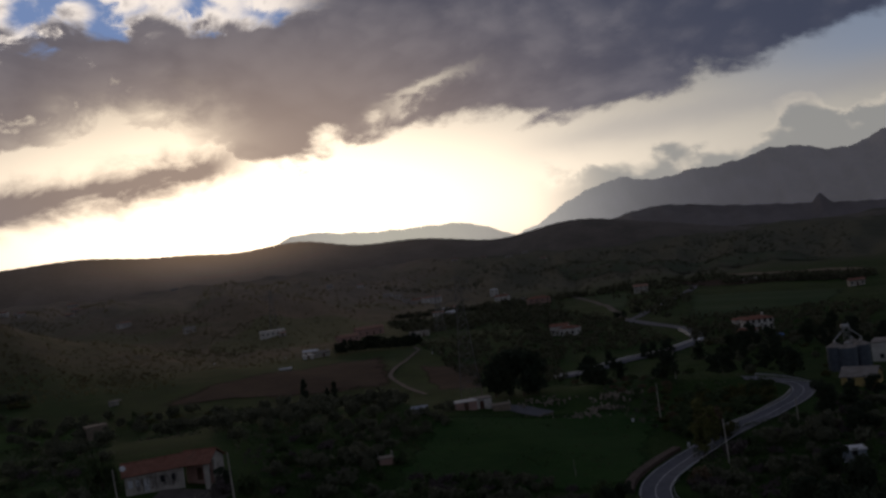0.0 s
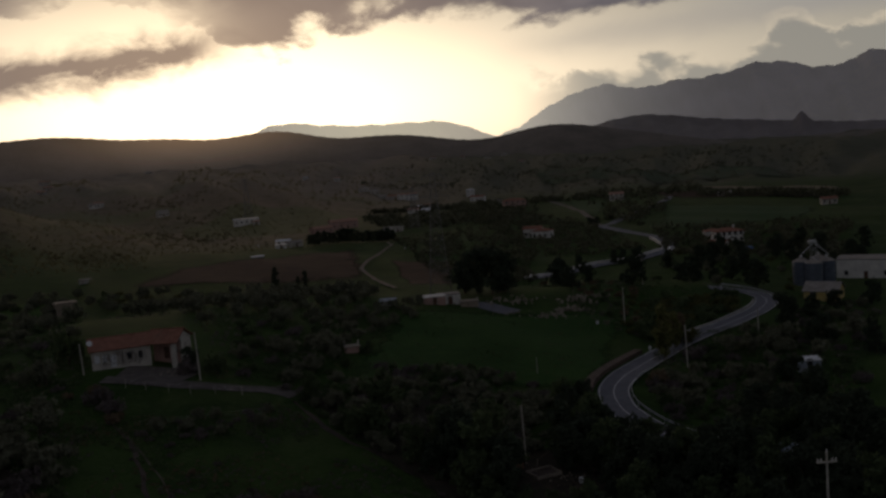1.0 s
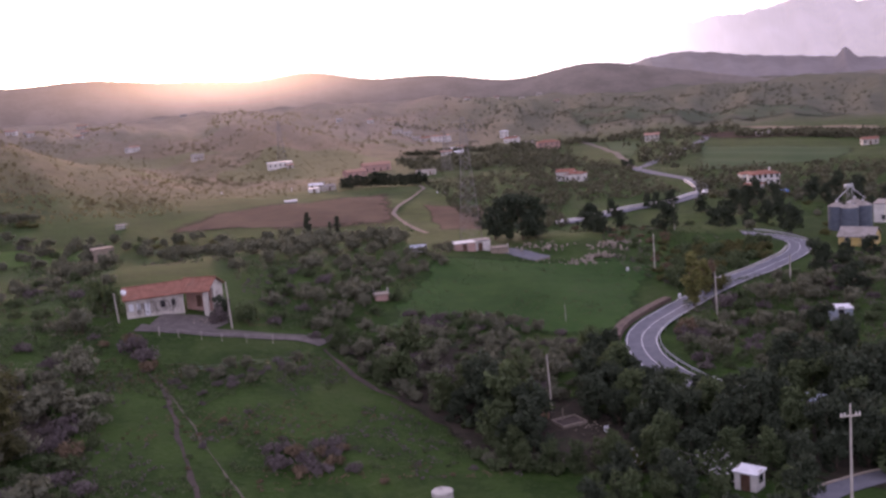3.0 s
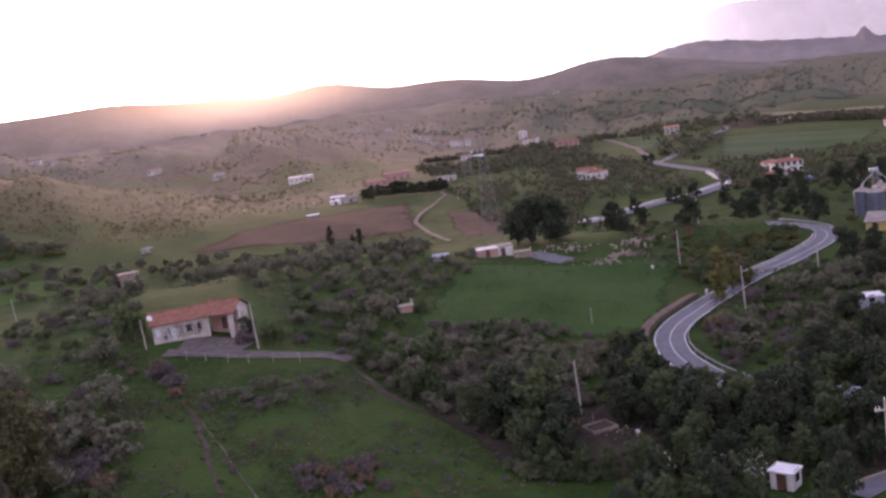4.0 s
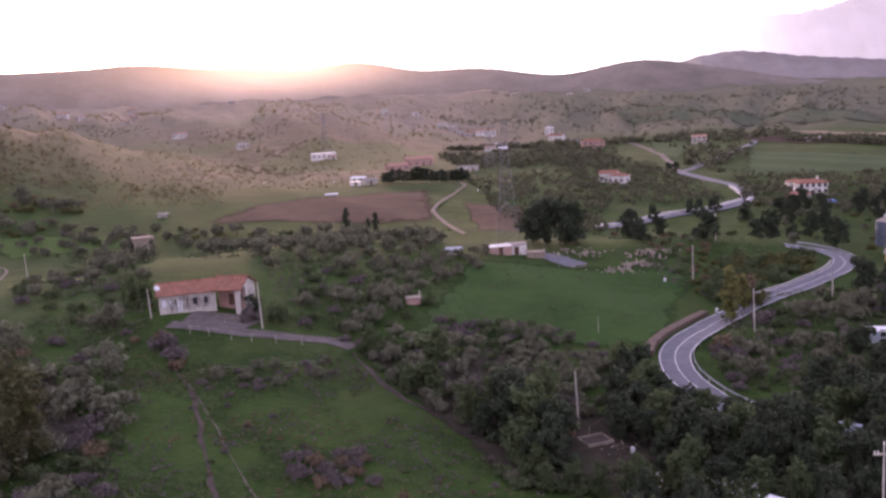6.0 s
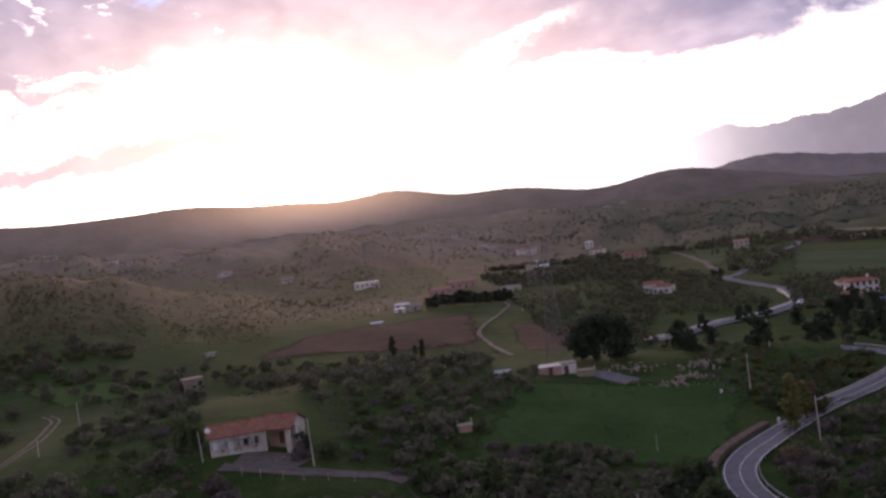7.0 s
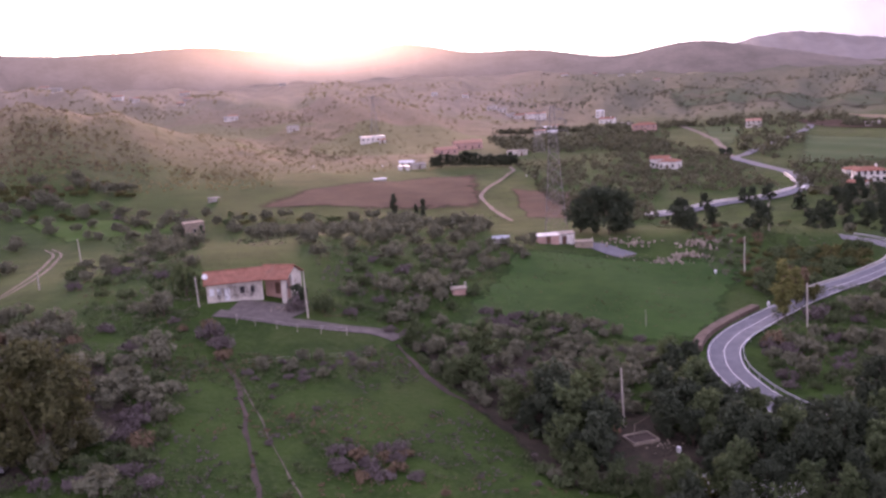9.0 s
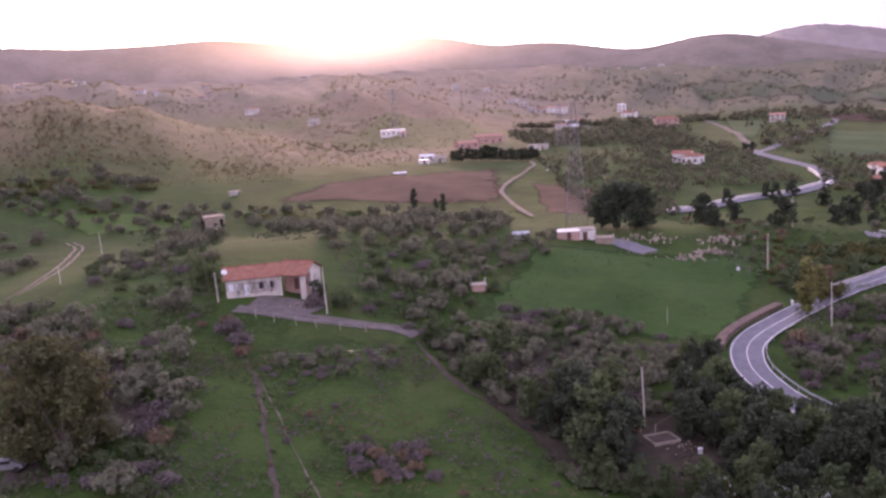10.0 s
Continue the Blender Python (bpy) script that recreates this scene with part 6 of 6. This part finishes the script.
NEAR = [(((-61.3, 140.6), (-26.3, 157.2), (5.5, 111.9), (-47.4, 98.7)), 1500), (((-109.2, 206.0), (-74.0, 199.9), (-52.6, 142.0), (-72.2, 143.8)), 700)]
MID = [(((-51.4, 227.7), (-5.2, 246.1), (-16.9, 173.5), (-40.4, 165.8)), 700), (((-14.9, 235.2), (47.1, 233.8), (32.9, 180.3), (-11.4, 168.3)), 500), (((49.7, 203.9), (103.6, 222.3), (70.6, 150.5), (41.3, 157.9)), 1100)]
ROUGH = [(((-149.8, 312.9), (-108.6, 298.2), (-56.6, 151.4), (-73.4, 149.9)), 300), (((-130.5, 242.2), (-107.1, 287.6), (-61.1, 160.6), (-70.9, 139.2)), 260), (((-54.9, 219.2), (-13.9, 243.1), (-21.1, 172.9), (-38.6, 166.7)), 260), (((47.3, 204.2), (103.6, 222.3), (67.9, 144.6), (40.0, 152.8)), 420),
         (((-118.7, 351.4), (-14.2, 323.0), (-13.9, 243.1), (-72.8, 217.6)), 300), (((-25.2, 172.2), (26.4, 167.4), (16.4, 136.9), (-15.0, 149.5)), 300), (((-106.9, 168.0), (-58.7, 141.0), (-43.3, 96.9), (-63.0, 96.2)), 420), (((30.5, 305.9), (85.1, 254.6), (48.7, 199.9), (39.5, 222.9)), 260)]
ground_cover("rough_scrub", ROUGH, "bush", "rough green scrub between the trees", 34, 16, 0.35, 0.9, 0.2)
ground_cover("grey_scrub", [(q, n // 2) for q, n in ROUGH], "olive", "grey-green scrub between the olive trees", 35, 16, 0.3, 0.8, 0.18)
ground_cover("brown_scrub", [(q, n // 3) for q, n in ROUGH], "bare", "brown leafless scrub between the trees", 36, 16, 0.3, 0.8, 0.18)
ground_cover("meadow_weeds", NEAR + MID, "bush", "low green weeds and tussocks in the grass", 31, 7, 0.18, 0.5, 0.17)
ground_cover("dry_weeds", [(q, n // 3) for q, n in NEAR + MID], "rust", "dry brown weeds scattered in the grass", 32, 8, 0.15, 0.4, 0.14)
ground_cover("bramble_patches", [(q, n // 3) for q, n in NEAR[:1] + MID[2:]], "bare", "purplish bare brambles low in the meadow", 33, 9, 0.2, 0.5, 0.16)


# ---- small things ----
def timber_frame():
    """Square of old planks round a planting bed, with a bent branch over it."""
    ob = thing("raised_bed", (13.3, 129.1), 24, "square raised bed of weathered planks with dark soil", "raised bed")
    for x0, y0, x1, y1 in ((-2.0, -1.7, 2.0, -1.55), (-2.0, 1.55, 2.0, 1.7), (-2.0, -1.55, -1.85, 1.55), (1.85, -1.55, 2.0, 1.55)):
        part("plank", box((x0, y0, -0.3), (x1, y1, 0.45), 0.02), M["stone"], ob)
    part("soil", box((-1.84, -1.54, -0.3), (1.84, 1.54, 0.2)), M["bank"], ob, "dark bare soil")
    part("post", tube((-0.4, 1.2, 0.0), (-0.2, 1.25, 1.9), 0.09, 0.08, 6), M["stone"], ob, "pale upright post")
    part("branch", tube((-0.2, 1.25, 1.8), (2.6, 1.7, 2.6), 0.07, 0.04, 6), M["bark"], ob)


timber_frame()


def brick_stack(at, turn):
    """Two courses of loose orange bricks round a dark hearth."""
    ob = thing("brick_hearth", at, turn, "small hearth of loose orange bricks with a dark mouth", "hearth")
    for course in range(4):
        for k in range(4):
            x, z = -0.75 + 0.5 * k + (0.12 if course % 2 else 0.0), 0.26 * course
            if course < 2 and k in (1, 2):
                continue
            part("brick", box((x - 0.23, -0.4, z - 0.05), (x + 0.23, 0.4, z + 0.2), 0.02), M["tiles_pale"], ob)
    part("hearth_floor", box((-0.5, -0.35, -0.15), (0.5, 0.4, 0.02)), M["rubber"], ob, "flat black hearth floor")


brick_stack((9.6, 131.2), 10)


def rubble(at, n, spread, size, label, seed, tall=0.0):
    """A heap of broken stone; every block is a part."""
    r = random.Random(seed)
    ob = thing("rubble_heap", at, 0, label, "rubble", "heaps of rubble")
    for k in range(int(n * 2.4)):
        s = size * 0.62 * r.uniform(0.4, 1.4)
        x, y = r.gauss(0, spread), r.gauss(0, spread * 0.6)
        z = ground_z(at[0] + x, at[1] + y) - ground_z(*at) + max(0.0, tall * (1 - math.hypot(x, y) / (2 * spread))) * r.random()
        bm = bmesh.new()
        bmesh.ops.create_icosphere(bm, subdivisions=1, radius=s, matrix=pose(x, y, z + 0.25 * s, r.uniform(0, 90), r.uniform(0, 90), r.uniform(0, 360)) @ Matrix.Diagonal((1.5, 1.0, 0.55, 1)))
        for v in bm.verts:
            v.co += Vector((r.uniform(-1, 1), r.uniform(-1, 1), r.uniform(-1, 1))) * 0.18 * s
        part("stone", bm, M["stone"], ob)


rubble((29.8, 230.6), 26, 2.6, 0.5, "pale heap of broken stone at the field edge", 1, 0.6)
rubble((35.3, 234.9), 22, 2.0, 0.6, "pale broken stones of a fallen wall", 2, 1.2)
rubble((38.9, 243.8), 20, 2.4, 0.6, "tumbled stone wall remains in grass", 3, 1.4)
rubble((43.5, 248.8), 12, 2.0, 0.5, "scattered pale stones on the slope", 4, 0.5)
rubble((22.4, 247.8), 26, 4.2, 0.5, "long grey heap of rubble beside the yard", 5, 0.8)
rubble((20.2, 235.3), 10, 2.0, 0.35, "low pale stone edging beside the yard", 6)
rubble((10.9, 248.0), 16, 2.0, 0.5, "reddish rubble beside the ruined house", 7, 0.8)
rubble((-46.9, 168.0), 14, 1.2, 0.3, "pale stones beside the farmhouse pillar", 8, 0.5)
rubble((-3.7, 134.6), 5, 0.7, 0.3, "few pale stones beside the ditch", 9)
rubble((17.5, 127.0), 12, 1.6, 0.25, "grey debris strewn beside the raised bed", 10)
rubble((-121.7, 309.0), 14, 1.8, 0.45, "pale fallen stones beside the stone ruin", 11, 0.5)


def pale_marker(at, label, s=0.5):
    ob = thing("plastic_drum", at, 0, label, "drum", "pale plastic drums")
    part("body", tube((0, 0, -0.1), (0, 0, s * 1.5), s * 0.55, s * 0.55, 12), M["white_sheet"], ob)
    part("lid", tube((0, 0, s * 1.5), (0, 0, s * 1.58), s * 0.6, s * 0.5, 12), M["white_sheet"], ob)


for q in ((39.5, 220.5), (69.0, 224.5), (-6.9, 450.0), (-2.9, 448.9), (-133.1, 548.8), (-93.0, 554.0), (46.0, 197.1), (17.9, 124.9)):
    pale_marker(q, "pale plastic drum standing in the grass", 0.55)
well = thing("water_tank", (-4.7, 102.9), 0, "round grey concrete water tank in the meadow", "tank")
part("body", tube((0, 0, -0.4), (0, 0, 1.1), 1.25, 1.25, 24), M["concrete"], well)
part("cover", tube((0, 0, 1.1), (0, 0, 1.22), 1.3, 1.2, 24), M["concrete"], well)


def lean_to(at, turn, w, d, h, roof, label):
    ob = thing("lean_to", at, -azimuth(at) + turn, label, "shelter", "small shelters")
    for x in (-w / 2 + 0.1, w / 2 - 0.1):
        for y in (-d / 2 + 0.1, d / 2 - 0.1):
            part("post", tube((x, y, -0.4), (x, y, h + (0.3 if y > 0 else 0)), 0.06, 0.06, 6), M["wood"], ob)
    bm = box((-w / 2 - 0.2, -d / 2 - 0.2, h), (w / 2 + 0.2, d / 2 + 0.2, h + 0.08))
    for v in bm.verts:
        v.co.z += 0.3 * (v.co.y + d / 2) / d
    part("roof", bm, M[roof], ob)
    part("back_wall", box((-w / 2, d / 2 - 0.08, -0.3), (w / 2, d / 2, h + 0.2)), M["wall_white"], ob)


lean_to((46.7, 125.2), -15, 2.6, 2.0, 3.2, "silo_pale", "small shelter with pale blue sheet roof among trees")
lean_to((44.6, 130.0), 20, 1.4, 1.2, 3.0, "white_sheet", "tiny shelter with white sheet roof among trees")
lean_to((-10.1, 239.0), 0, 4.0, 2.5, 1.6, "silo_pale", "low shelter with blue-grey sheet roof among olives")
lean_to((-131.9, 373.4), 30, 4.4, 2.6, 1.8, "roof_grey", "distant open shelter beside the ploughed field")
lean_to((-75.6, 442.7), 10, 6.0, 2.0, 0.9, "white_sheet", "long low white cover at the field edge")


def car(at, turn, paint, label):
    ob = thing("car", at, turn, label, "car", "parked cars")
    prof = ((-2.05, 0.35), (-2.1, 0.75), (-1.9, 0.95), (-1.55, 1.0), (-1.0, 1.45), (0.6, 1.5), (1.25, 1.05), (1.95, 0.9), (2.1, 0.6), (2.05, 0.35))
    bm = bmesh.new()
    rows = []
    for y, k in ((-0.85, 0.94), (-0.6, 1.0), (0.6, 1.0), (0.85, 0.94)):
        rows.append([bm.verts.new((x, y if z < 1.0 else y * 0.85, 0.35 + (z - 0.35) * k)) for x, z in prof])
    for a, b in zip(rows, rows[1:]):
        for i in range(len(prof)):
            j = (i + 1) % len(prof)
            bm.faces.new((a[i], b[i], b[j], a[j]))
    bm.faces.new(rows[0])
    bm.faces.new(rows[-1][::-1])
    bmesh.ops.recalc_face_normals(bm, faces=bm.faces)
    body = part("body", bm, M[paint], ob)
    for s in (-1, 1):
        part("side_window", box((-1.0, s * 0.76 - 0.03, 1.05), (0.6, s * 0.76 + 0.03, 1.38)), M["glass"], body)
    w = box((0.66, -0.62, 1.08), (0.72, 0.62, 1.42))
    part("windscreen", w, M["glass"], body)
    for x in (-1.3, 1.3):
        for y in (-0.8, 0.8):
            part("wheel", tube((x, y - 0.1, 0.32), (x, y + 0.1, 0.32), 0.32, 0.32, 14), M["rubber"], ob)
    ob.matrix_world = ob.matrix_world @ pose(0, 0, 0.45)


car((99.9, 372.6), 20, "car_paint", "small white car on the far road")
car((-66.9, 104.3), 15, "car_grey", "grey car parked beneath the tall tree")
tagged(ribbon("yard_earth", catmull([(-66.2, 101.4), (-63.9, 102.4), (-62.0, 104.2)], 1.0), -3.5, 2.5, 0.07, M["bank"], wobble=1.2), "bare earth yard beneath the trees", "yard", kind="structure")
